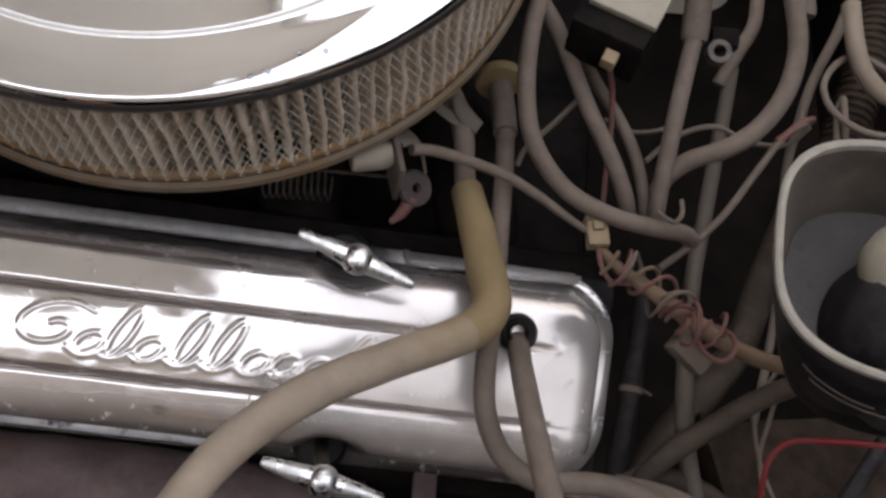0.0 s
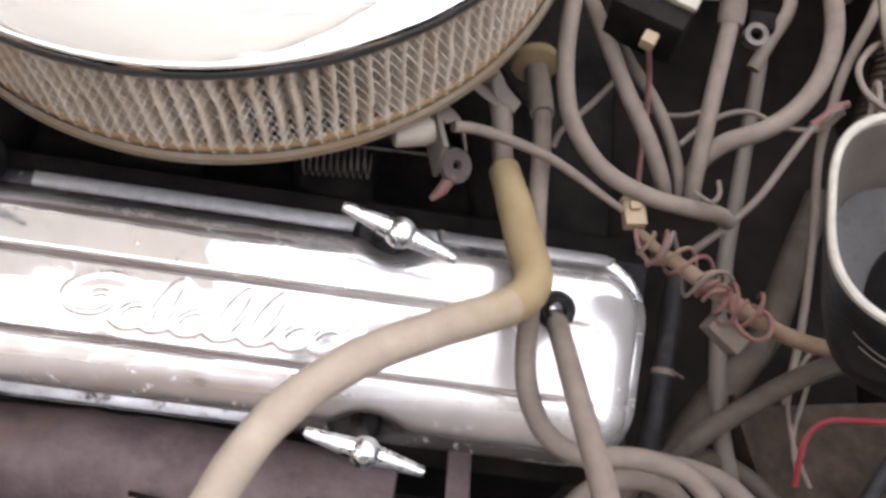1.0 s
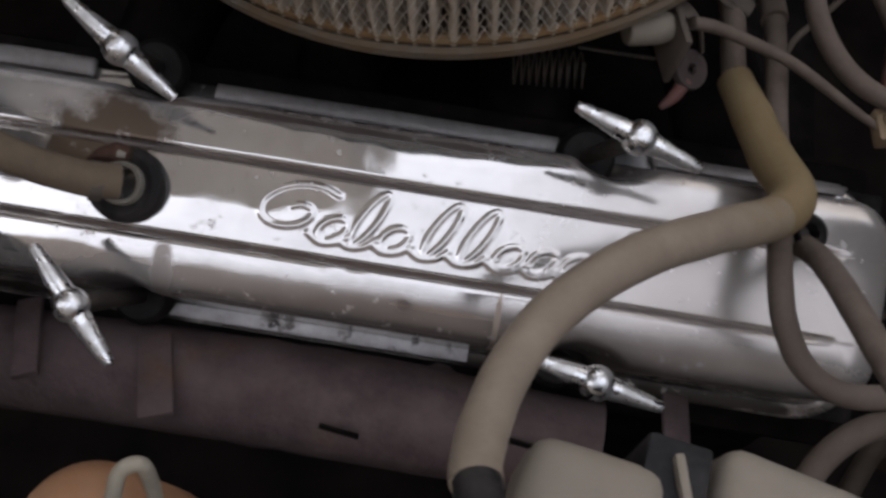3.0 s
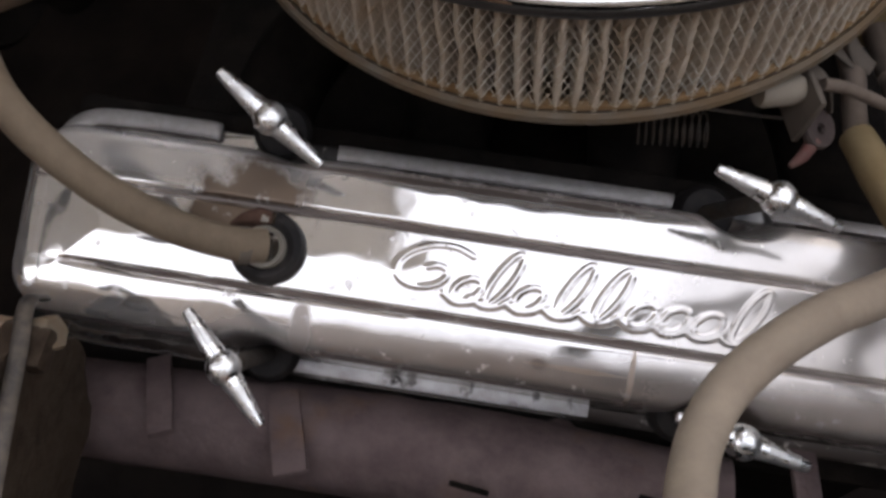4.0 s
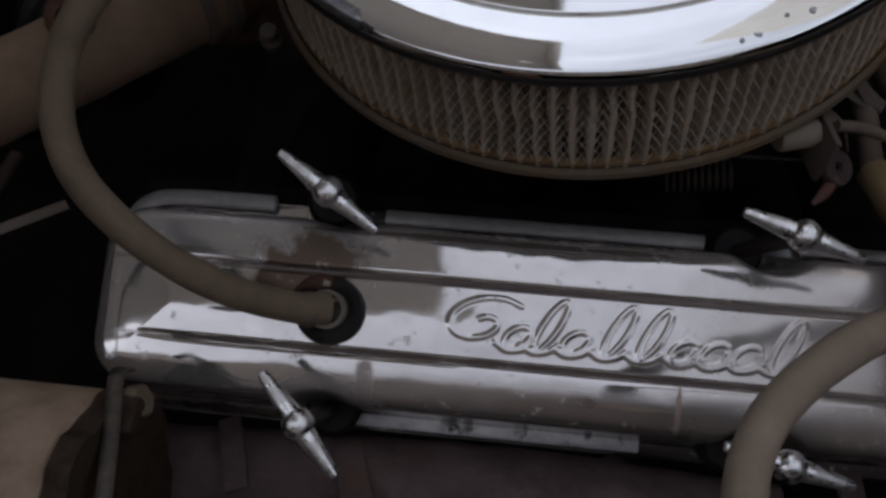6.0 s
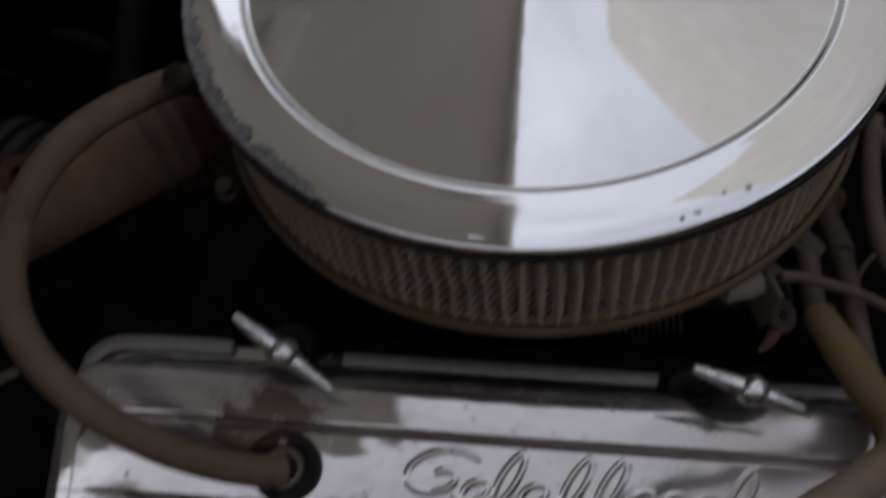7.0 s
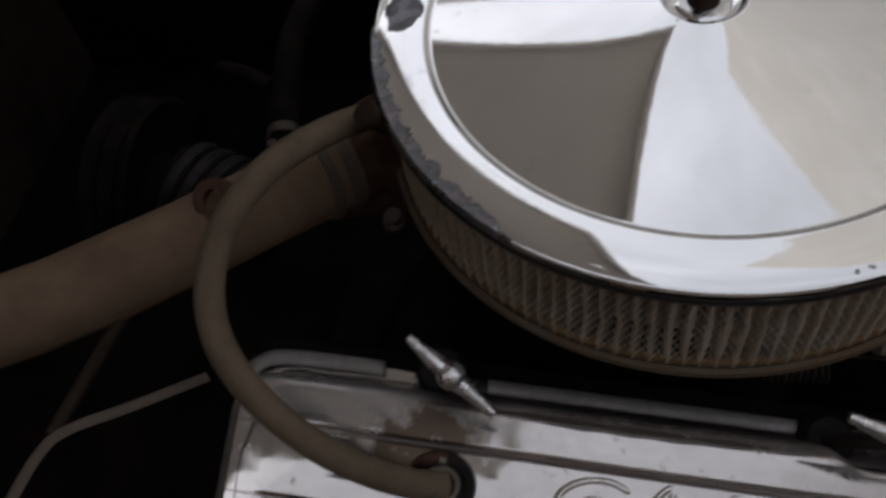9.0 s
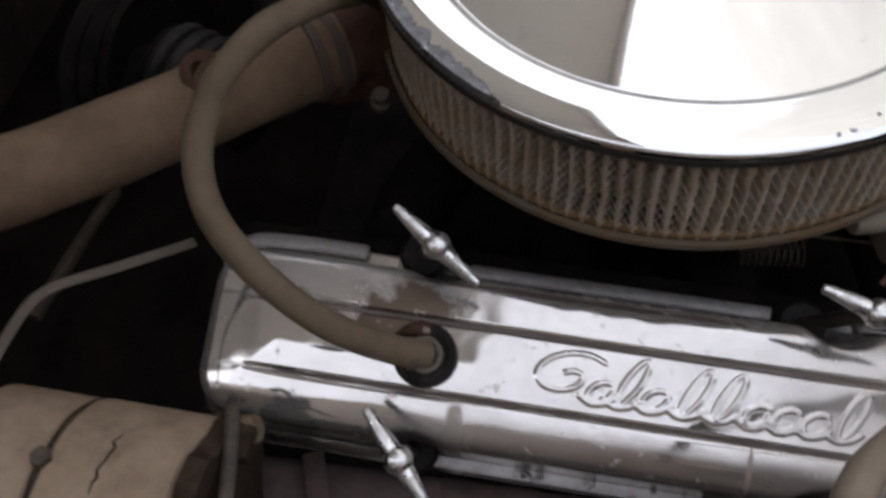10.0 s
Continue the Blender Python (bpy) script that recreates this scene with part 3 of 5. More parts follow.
def wing_bolt(at, angle, tip):
    th = tagged(empty("wing_bolt", BANK @ Matrix.Translation((at[0], at[1], 0)) @ pose(0, 0, 0, 0, tip, angle)), "chrome hold-down bolt with two tapered arms on the valve cover flange", "bolt", "valve cover hold-down bolts")
    part("shaft", lathe([(0, -0.100), (0.0042, -0.100), (0.0042, -0.012), (0.0052, -0.008), (0.0055, -0.003), (0, -0.003)], 20), DARK_STEEL, th)
    part("rubber_washer", lathe([(0.004, -0.1005), (0.0150, -0.1005), (0.0155, -0.090), (0.0125, -0.086), (0.004, -0.086)], 24, close=True), BLACK_RUBBER, th, "black rubber washer")
    hub = part("hub", lathe([(0, -0.0075), (0.004, -0.0066), (0.0063, -0.0046), (0.0074, -0.002), (0.0074, 0.002), (0.0063, 0.0046), (0.0040, 0.0064), (0.0025, 0.0070), (0, 0.0073)], 24), CHROME_BOLT, th)
    for s in (-1, 1):
        m = toward((0, 0, 0), (s, 0, 0))
        part("arm", lathe([(0.0, 0.003), (0.0050, 0.0035), (0.0048, 0.0075), (0.0026, 0.0278), (0.0021, 0.0290), (0, 0.0293)], 18, None, m), CHROME_BOLT, hub)
    return th


for at, angle, tip in BOLTS:
    wing_bolt(at, angle, tip)

# breather grommets and their elbows
def grommet(u, v, r, text, metal=CHROME_BOLT):
    th = tagged(empty("grommet", BANK @ Matrix.Translation((u, v, -0.0347))), text, "grommet")
    part("rubber_ring", lathe([(r * 0.55, -0.001), (r, -0.001), (r * 1.02, 0.003), (r * 0.97, 0.007), (r * 0.8, 0.009), (r * 0.62, 0.008), (r * 0.55, 0.004)], 40, close=True), BLACK_RUBBER, th)
    part("metal_collar", lathe([(r * 0.44, 0.0), (r * 0.58, 0.0), (r * 0.58, 0.0105), (r * 0.55, 0.0120), (r * 0.44, 0.0112)], 32, close=True), metal, th)
    return th


grommet(-0.108, 0.000, 0.0172, "black rubber grommet with a bright collar in the valve cover", RIM_WORN)
grommet(0.194, 0.026, 0.0098, "small black rubber grommet in the valve cover", BLACK_RUBBER)

# ---- air cleaner ----
AC = (0.0, 0.1928, 0.0)
air = tagged(empty("air_cleaner", Matrix.Translation(AC)), "round chrome air cleaner with a dusty pleated filter element", "air cleaner")
# rolled rim, a band that dips inwards, a crease, a shallow cone and the dish for the nut
lid_prof = [(0.1725, 0.0650), (0.1760, 0.0650), (0.1778, 0.0657), (0.1784, 0.0695), (0.1781, 0.0719), (0.1773, 0.0729), (0.1756, 0.0736), (0.1740, 0.07395), (0.1700, 0.0742), (0.1660, 0.0743), (0.1620, 0.0742), (0.1580, 0.0740), (0.1545, 0.0737), (0.1515, 0.0735), (0.1500, 0.0734), (0.1492, 0.0733), (0.1486, 0.0731), (0.1477, 0.0725), (0.1470, 0.0719), (0.1463, 0.0715), (0.1456, 0.0714)]
lid_prof += [(0.1452 - (0.1452 - 0.0235) * k, 0.0713 + 0.0118 * k) for k in (0, 0.005, 0.012, 0.02, 0.04, 0.08, 0.15, 0.25, 0.4, 0.55, 0.7, 0.82, 0.92, 0.97, 1)]
lid_prof += [(0.0226, 0.0832), (0.0216, 0.0828), (0.0205, 0.0812), (0.0197, 0.0788), (0.0182, 0.0776), (0.0150, 0.0774), (0.0138, 0.0783), (0.0120, 0.0784), (0.0110, 0.0776), (0.0, 0.0776)]
lid = part("lid", lathe(lid_prof, 160), CHROME_LID, air, "polished chrome lid with a pressed ring and a shallow cone")


# the shadow under the lid's rim is put into this edge's dark colour
part("lid_edge", lathe([(0.1740, 0.0650), (0.1786, 0.0650), (0.1790, 0.0655), (0.1790, 0.0690), (0.1786, 0.0695), (0.1740, 0.0695)], 160, close=True), SHADED_EDGE, lid, "turned-down edge of the lid, coloured dark for the shade below it")


def lid_height(r):
    """The height of the lid's upper side at a radius."""
    top = sorted(q for q in lid_prof if q[1] > 0.07 and q[0] < 0.1775)
    return float(np.interp(r, [q[0] for q in top], [q[1] for q in top]))


part("base_plate", lathe([(0.05, -0.018), (0.12, -0.018), (0.150, -0.012), (0.168, -0.009), (0.1762, -0.006), (0.1782, -0.0028), (0.1776, 0.0002), (0.1752, 0.0012), (0.1735, -0.001), (0.160, -0.003), (0.05, -0.003)], 128, close=True), BASE_STEEL, air, "dusty steel base plate with a rusty rolled edge")


def pleats():
    bm = bmesh.new()
    n = 133
    rows = []
    for z in [-0.002 + 0.0070 * k for k in range(11)]:
        row = []
        for k in range(n):
            for s, r in ((0.0, 0.1735), (0.10, 0.1732), (0.21, 0.1716), (0.30, 0.152), (0.70, 0.152), (0.79, 0.1716), (0.90, 0.1732)):
                an = 2 * math.pi * (k + s) / n + 0.011 * noise.noise(Vector((k * 0.25, z * 55, 0))) + 0.003 * noise.noise(Vector((k * 3.1, z * 130, 5)))
                row.append(bm.verts.new((r * math.cos(an), r * math.sin(an), z)))
        rows.append(row)
    m_ = len(rows[0])
    for a, b in zip(rows, rows[1:]):
        for j in range(m_):
            bm.faces.new((a[j], a[(j + 1) % m_], b[(j + 1) % m_], b[j]))
    return bm


element = part("filter_element", pleats(), PAPER, air, "pleated cream filter paper, dusty")


def screen():
    """Expanded metal: two families of slanted flat strands crossing into diamonds, pressed over the pleats."""
    n, z0, z1 = 266, 0.0005, 0.0672
    lean = 2 * (z1 - z0) / 0.0080
    verts, faces = [], []
    half = 0.00032 / 0.171
    steps = 60
    for fam in (-1, 1):
        for k in range(n):
            b = len(verts)
            for i in range(steps + 1):
                z = z0 + (z1 - z0) * i / steps
                an = 2 * math.pi * (k + fam * lean * 0.5 * i / steps) / n
                wave = 0.011 * noise.noise(Vector(((an / (2 * math.pi) * 133 % 133) * 0.25, z * 55, 0)))
                r = 0.1726 + 0.0006 * math.cos(133 * (an - wave)) + 0.00015 * fam
                for da, dr in ((-half, 0), (0, 0.0003), (half, 0)):
                    verts.append(((r + dr) * math.cos(an + da), (r + dr) * math.sin(an + da), z))
            for i in range(steps):
                p = b + 3 * i
                faces += [(p, p + 1, p + 4, p + 3), (p + 1, p + 2, p + 5, p + 4)]
    me = bpy.data.meshes.new("mesh_screen")
    me.from_pydata(verts, [], faces)
    me.materials.append(MESH_STEEL)
    ob = new("mesh_screen", me)
    ob.parent = element
    ob["label"] = "diamond steel mesh round the filter, rusting"
    return ob


screen()
for z in (0.0015, 0.0660):
    part("seal_ring", ring(0.1710, 0.0027, Matrix.Translation((0, 0, z)), 96, 8), RUSTY_RING, air, "rusty seal ring")

# capsule-shaped stickers on the lid, along the crease, and the raised scroll between
def sticker(a0, a1, r0, label_):
    for name, grow, lift, mat in (("sticker_border", 0.0022, 0.0004, BLACK_PLASTIC), ("sticker", 0.0, 0.0007, STICKER_PAPER)):
        bm = bmesh.new()
        half = 0.0085 + grow
        n = 40
        outer, inner = [], []
        cap0, cap1 = [], []
        for i in range(n + 1):
            an = radians(a0 + (a1 - a0) * i / n)
            for rr, arr in ((r0 + half, outer), (r0 - half, inner)):
                arr.append((rr * math.cos(an), rr * math.sin(an), lid_height(rr) + lift))
        for an, arr, sg in ((radians(a0), cap0, -1), (radians(a1), cap1, 1)):
            c = Vector((r0 * math.cos(an), r0 * math.sin(an), 0))
            rad, tan = Vector((math.cos(an), math.sin(an), 0)), Vector((-math.sin(an), math.cos(an), 0)) * sg
            for i in range(1, 10):
                t_ = math.pi * i / 10
                q = c + rad * math.cos(t_) * half + tan * math.sin(t_) * half
                arr.append((q.x, q.y, lid_height(q.length) + lift))
        loop = outer + cap1 + inner[::-1] + cap0[::-1]
        bm.faces.new([bm.verts.new(p) for p in loop])
        bmesh.ops.triangulate(bm, faces=bm.faces[:])
        ob = part(name, bm, mat, lid, label_ if name == "sticker" else "black outline", smooth=False)
    return ob


def letters(text, an, r, size, mat):
    cu = bpy.data.curves.new("letters", "FONT")
    cu.body, cu.size, cu.extrude, cu.align_x, cu.align_y = text, size, 0.0002, "CENTER", "CENTER"
    tmp = new("letters", cu)
    me = bpy.data.meshes.new_from_object(tmp.evaluated_get(bpy.context.evaluated_depsgraph_get()))
    bpy.data.objects.remove(tmp)
    me.materials.append(mat)
    ob = new("lettering", me)
    ob.parent = lid
    ob.matrix_basis = Matrix.Translation((r * math.cos(an), r * math.sin(an), lid_height(r) + 0.0012)) @ pose(0, 0, 0, 0, 0, math.degrees(an) - 90 + 180)
    return ob


sticker(23.5, 142, 0.121, "cream capsule-shaped sticker with red lettering")
for ch, deg in (("H", 31.0), ("I", 36.5)):
    letters(ch, radians(deg), 0.121, 0.0135, RED_PAINT)
for deg in (132, 135.5, 139):
    part("writing_bar", block(0.0016, 0.009, 0.0004, Matrix.Translation((0.121 * math.cos(radians(deg)), 0.121 * math.sin(radians(deg)), lid_height(0.121) + 0.0012)) @ pose(0, 0, 0, 0, 0, deg + 90), 0), RED_PAINT, lid, smooth=False)


def lid_scroll():
    """Flowing raised loops along an arc of the lid."""
    for k in range(9):
        mid, wide, tall = radians(30 + 12.8 * k), radians(5.2 if k else 8.5), 0.010 + 0.006 * (k in (0, 2, 4, 8))
        loop = []
        for s in range(15):
            an = 2 * math.pi * s / 12 + 0.5
            r = 0.083 - tall * math.sin(an) * (0.8 + 0.02 * s)
            a2 = mid + wide * math.cos(an) + 0.10 * math.sin(an)
            loop.append((r * math.cos(a2), r * math.sin(a2), lid_height(r) + 0.0002))
        part("raised_stroke", tube(loop, 0.0023, 12, 4, 0.32), CHROME_LID, lid)
        tail = [(mid - wide, 0.094), (mid, 0.0985), (mid + wide * 1.2, 0.093)]
        part("raised_stroke", tube([(r * math.cos(a2), r * math.sin(a2), lid_height(r) + 0.0002) for a2, r in tail], 0.0019, 12, 5, 0.32), CHROME_LID, lid)


lid_scroll()


def worn_spot(deg, r0, size, long=1.0):
    """A ragged dark spot where the chrome has gone."""
    bm = bmesh.new()
    c = Vector((r0 * math.cos(radians(deg)), r0 * math.sin(radians(deg)), 0))
    rim = []
    for k in range(28):
        an = 2 * math.pi * k / 28
        q = c + Vector((math.cos(an), math.sin(an) * long, 0)) * size * (1 + 0.35 * noise.noise(Vector((math.cos(an) * 1.6, math.sin(an) * 1.6, deg))))
        rr_ = q.length
        rim.append(bm.verts.new((q.x, q.y, lid_height(rr_) + 0.0004)))
    bm.faces.new(rim)
    return part("worn_spot", bm, WORN_AND_REFLECTING, lid, "dark spot where the chrome is worn", smooth=False)


def rim_reflection(a0, a1):
    """A smoky band with a ragged inner edge along the lid's rim: the dark bay's reflection and dirt, painted on."""
    bm = bmesh.new()
    rows = []
    for k in range(91):
        an = radians(a0 + (a1 - a0) * k / 90)
        fade = min(1.0, k / 12, (90 - k) / 12)
        wide = fade * (0.0062 + 0.0050 * noise.noise(Vector((k * 0.21, 2.0, 0))) + 0.0028 * noise.noise(Vector((k * 0.9, 7.0, 0))))
        row = []
        inner = 0.1770 - max(wide, 0.0002)
        for r, z in ((inner, lid_height(inner) + 0.0003), ((inner + 0.1770) / 2, lid_height((inner + 0.1770) / 2) + 0.0003), (0.1772, 0.0742), (0.1784, 0.0726), (0.1787, 0.0700)):
            row.append(bm.verts.new((r * math.cos(an), r * math.sin(an), z)))
        rows.append(row)
    for a, b in zip(rows, rows[1:]):
        for j in range(4):
            bm.faces.new((a[j], a[j + 1], b[j + 1], b[j]))
    bmesh.ops.recalc_face_normals(bm, faces=bm.faces)
    return part("dark_reflection_rim", bm, WORN_AND_REFLECTING, lid, "smoky strip of the lid rim, a painted dark reflection with dirt")


def peeled_patch(deg, r0, across, along):
    """A ragged patch of the band where the chrome has peeled; a dark reflection is put into its colour."""
    bm = bmesh.new()
    c = Vector((r0 * math.cos(radians(deg)), r0 * math.sin(radians(deg)), 0))
    rad = c.normalized()
    tan = Vector((-rad.y, rad.x, 0))
    n, rows = 48, []
    for f_ in (1.0, 0.8, 0.55, 0.3):
        row = []
        for k in range(n):
            an = 2 * math.pi * k / n
            edge = 1 + 0.30 * noise.noise(Vector((math.cos(an) * 1.3, math.sin(an) * 1.3, deg))) + 0.13 * noise.noise(Vector((math.cos(an) * 5, math.sin(an) * 5, deg)))
            q = c + (rad * math.cos(an) * across + tan * math.sin(an) * along) * edge * f_
            row.append(bm.verts.new((q.x, q.y, lid_height(q.length) + 0.00035)))
        rows.append(row)
    for a, b in zip(rows, rows[1:]):
        for k in range(n):
            bm.faces.new((a[k], a[(k + 1) % n], b[(k + 1) % n], b[k]))
    bm.faces.new(rows[-1])
    bmesh.ops.recalc_face_normals(bm, faces=bm.faces)
    return part("peeled_patch", bm, PEELED, lid, "ragged patch of peeled chrome, coloured dark for what it reflects")


rim_reflection(187, 243)
peeled_patch(183.0, 0.1615, 0.0105, 0.0150)
worn_spot(-57.7, 0.1715, 0.0014)
worn_spot(-65.7, 0.1730, 0.0018, 0.5)
worn_spot(-68.0, 0.1735, 0.0010)
worn_spot(-61.0, 0.1690, 0.0009)

# wing nut on its stud in the dish
nut = tagged(empty("wing_nut", Matrix.Translation((0.0, 0.1928, 0.0777))), "dark rusty wing nut on a stud in the lid centre", "wing nut")
part("stud", lathe([(0, 0), (0.0032, 0), (0.0032, 0.024), (0.0024, 0.0255), (0, 0.0255)], 14), NUT_IRON, nut)
part("boss", lathe([(0, 0), (0.0085, 0), (0.0085, 0.002), (0.0068, 0.004), (0.0055, 0.0085), (0, 0.0085)], 20), NUT_IRON, nut)
for s in (-1, 1):
    wing = tube([(s * 0.003, 0, 0.004), (s * 0.0068, 0, 0.009), (s * 0.0088, 0, 0.015), (s * 0.0095, 0, 0.019)], [0.0032, 0.0036, 0.0042, 0.003], 12, 5, 0.5)
    part("wing", wing, NUT_IRON, nut, m=pose(0, 0, 0, 0, 0, 62))
part("washer", lathe([(0.004, 0.0), (0.0125, 0.0), (0.0125, 0.0014), (0.004, 0.0014)], 28, close=True), CHROME_BOLT, nut)

# ---- hoses over the near bank ----
bre = tagged(empty("breather_hose"), "olive-brown dusty rubber breather hose from grommet to air cleaner", "hose")
part("hose_run", tube([(-0.137, 0.185, 0.02), (-0.162, 0.143, 0.04), (-0.185, 0.11, 0.058), (-0.204, 0.079, 0.068), (-0.218, 0.055, 0.066), (-0.228, 0.032, 0.056), (-0.228, 0.007, 0.045), (-0.218, -0.015, 0.034), (-0.198, -0.033, 0.024), (-0.174, -0.044, 0.004), (-0.149, -0.048, -0.016), (-0.123, -0.049, -0.026), (-0.11, -0.045, -0.034)], 0.0078, 16, 8, wobble=0.03), OLIVE_HOSE, bre)
part("clamp_band", lathe([(0.0076, -0.0025), (0.0086, -0.0025), (0.0086, 0.0025), (0.0076, 0.0025)], 28, None, toward((-0.118, -0.048, -0.03), (0.007, 0.002, -0.004)), close=True), DUSTY_ALLOY, bre, "worn steel clamp band")
part("torn_end", tube([tuple(BANK @ Vector(q)) for q in ((-0.125, 0.0080, -0.027), (-0.119, 0.0108, -0.0255), (-0.112, 0.0130, -0.0245), (-0.1065, 0.0132, -0.0255))], [0.0012, 0.0034, 0.0044, 0.0030], 14, 6, wobble=0.22), RED_RUST, bre, "torn reddish-brown hose end")
part("worn_patch", tube([tuple(BANK @ Vector(q)) for q in ((-0.1100, 0.0125, -0.0208), (-0.1068, 0.0120, -0.0215))], [0.0018, 0.0014], 10, 4, wobble=0.2), RIM_WORN, bre, "pale worn patch")
part("frayed_tip", tube([tuple(BANK @ Vector(q)) for q in ((-0.1062, 0.0110, -0.0245), (-0.1050, 0.0165, -0.0240))], [0.0016, 0.0007], 8, 4), RUST, bre)
big = tagged(empty("bent_hose"), "thick tan rubber hose with yellowed elbow across the valve cover", "hose")
part("elbow", tube([(0.155, 0.065, -0.062), (0.1615, 0.041, -0.054), (0.1675, 0.014, -0.043), (0.171, -0.006, -0.029), (0.1705, -0.0165, -0.0215), (0.1655, -0.0265, -0.0145), (0.1575, -0.0350, -0.0065)], [0.0084, 0.0093, 0.0096, 0.0095, 0.0092, 0.0089, 0.0085], 18, 8, wobble=0.03), YELLOW_HOSE, big, "yellowed rubber elbow")
part("hose_run", tube([(0.1585, -0.0340, -0.0075), (0.150, -0.0415, 0.002), (0.138, -0.0510, 0.014), (0.126, -0.0605, 0.025), (0.108, -0.0740, 0.037), (0.091, -0.0890, 0.044), (0.076, -0.1060, 0.046), (0.067, -0.1250, 0.052), (0.063, -0.1430, 0.062), (0.062, -0.1560, 0.069), (0.063, -0.1610, 0.072)], [0.0086, 0.0083, 0.0079, 0.0076, 0.0074, 0.0073, 0.0072, 0.0071], 18, 8, wobble=0.03), TAN_HOSE, big)
part("nozzle", tube([(0.063, -0.16, 0.072), (0.064, -0.164, 0.074), (0.065, -0.17, 0.078)], 0.0066, 18, 4), BLACK_RUBBER, big, "black nozzle end")
pipe = tagged(empty("vacuum_pipe"), "grey dusty vacuum pipe with a bracket beside the air cleaner", "pipe")
part("pipe_run", tube([(0.136, 0.115, -0.035), (0.145, 0.105, -0.045), (0.15, 0.091, -0.05), (0.152, 0.078, -0.056), (0.155, 0.061, -0.062)], 0.0058, 14, 6), GREY_WIRE, pipe)
for pts in ([(0.132, 0.099, -0.035), (0.14, 0.098, -0.04), (0.148, 0.097, -0.045), (0.157, 0.095, -0.048)], [(0.144, 0.106, -0.035), (0.147, 0.102, -0.04), (0.152, 0.098, -0.044), (0.158, 0.095, -0.046)]):
    part("bracket_tab", tube(pts, [0.0030, 0.0050, 0.0055, 0.0040], 12, 5, 0.25), DUSTY_ALLOY, pipe)
hose("spark_plug_wire", [(0.189, -0.015, -0.066), (0.188, -0.033, -0.04), (0.189, -0.048, -0.025), (0.191, -0.063, -0.014), (0.194, -0.081, -0.002), (0.198, -0.105, 0.014), (0.201, -0.131, 0.034), (0.205, -0.156, 0.05)], 0.0054, GREY_WIRE, "thick grey dusty cable rising from the small grommet", "cable", "ignition cables")
yv = tagged(empty("check_valve"), "yellowed disc check valve on a grey vacuum hose", "valve")
part("disc", lathe([(0, -0.006), (0.007, -0.006), (0.0135, -0.0035), (0.0145, -0.001), (0.0142, 0.0015), (0.010, 0.0035), (0.0065, 0.006), (0, 0.006)], 32, None, toward((0.167, 0.142, -0.068), (-0.006, 0.04, -0.006))), YELLOW_HOSE, yv, "yellowed plastic disc")
part("sleeve", tube([(0.168, 0.136, -0.067), (0.171, 0.12, -0.065), (0.173, 0.103, -0.062)], 0.0068, 16, 3), GREY_WIRE, yv)
part("hose_run", tube([(0.173, 0.106, -0.063), (0.174, 0.076, -0.06), (0.174, 0.049, -0.059), (0.174, 0.017, -0.054), (0.173, -0.016, -0.046), (0.172, -0.043, -0.041), (0.175, -0.062, -0.043), (0.185, -0.077, -0.05), (0.202, -0.085, -0.053), (0.228, -0.084, -0.05), (0.252, -0.088, -0.052), (0.269, -0.103, -0.056)], 0.0052, 14, 8), GREY_WIRE, yv)

# ---- ignition cables and wiring behind and beside the cover ----
WIRES = [
    ([(0.182, 0.157, -0.01), (0.179, 0.139, -0.015), (0.179, 0.114, -0.025), (0.184, 0.09, -0.035), (0.196, 0.074, -0.045), (0.212, 0.063, -0.052), (0.234, 0.056, -0.056), (0.257, 0.0535, -0.0585), (0.273, 0.056, -0.066), (0.281, 0.057, -0.076)], 0.0048, GREY_WIRE), ([(0.183, 0.162, -0.02), (0.193, 0.149, -0.025), (0.204, 0.131, -0.033), (0.215, 0.11, -0.04), (0.23, 0.09, -0.052), (0.241, 0.074, -0.065), (0.247, 0.065, -0.08)], 0.0046, GREY_WIRE), ([(0.206, 0.162, -0.05), (0.221, 0.138, -0.055), (0.235, 0.12, -0.06), (0.247, 0.101, -0.068), (0.254, 0.081, -0.076), (0.257, 0.069, -0.085)], 0.0036, GREY_WIRE), ([(0.27, 0.171, -0.025), (0.269, 0.159, -0.028), (0.266, 0.138, -0.036), (0.263, 0.115, -0.045), (0.261, 0.093, -0.056), (0.26, 0.075, -0.068), (0.261, 0.063, -0.08)], 0.0048, GREY_WIRE), ([(0.316, 0.177, -0.01), (0.321, 0.158, -0.018), (0.321, 0.141, -0.024), (0.316, 0.124, -0.032), (0.305, 0.109, -0.04), (0.29, 0.099, -0.046), (0.273, 0.094, -0.054), (0.263, 0.088, -0.066), (0.26, 0.081, -0.08)], 0.0052, GREY_WIRE),
]
for pts, r, mat in WIRES:
    hose("spark_plug_wire", pts, r, mat, "grey dusty ignition cable looping behind the engine", "cable", "ignition cables")
for m in (toward((0.269, 0.168, -0.025), (0, 0.017, 0.008)), toward((0.323, 0.184, -0.016), (-0.002, 0.013, 0.004))):
    tagged(part("cable_boot", lathe([(0, -0.014), (0.0066, -0.014), (0.0074, -0.011), (0.0074, 0.010), (0.0088, 0.012), (0.0088, 0.016), (0, 0.016)], 24, None, m), GREY_WIRE), "grey rubber boot on an ignition cable", "boot", "cable boots")
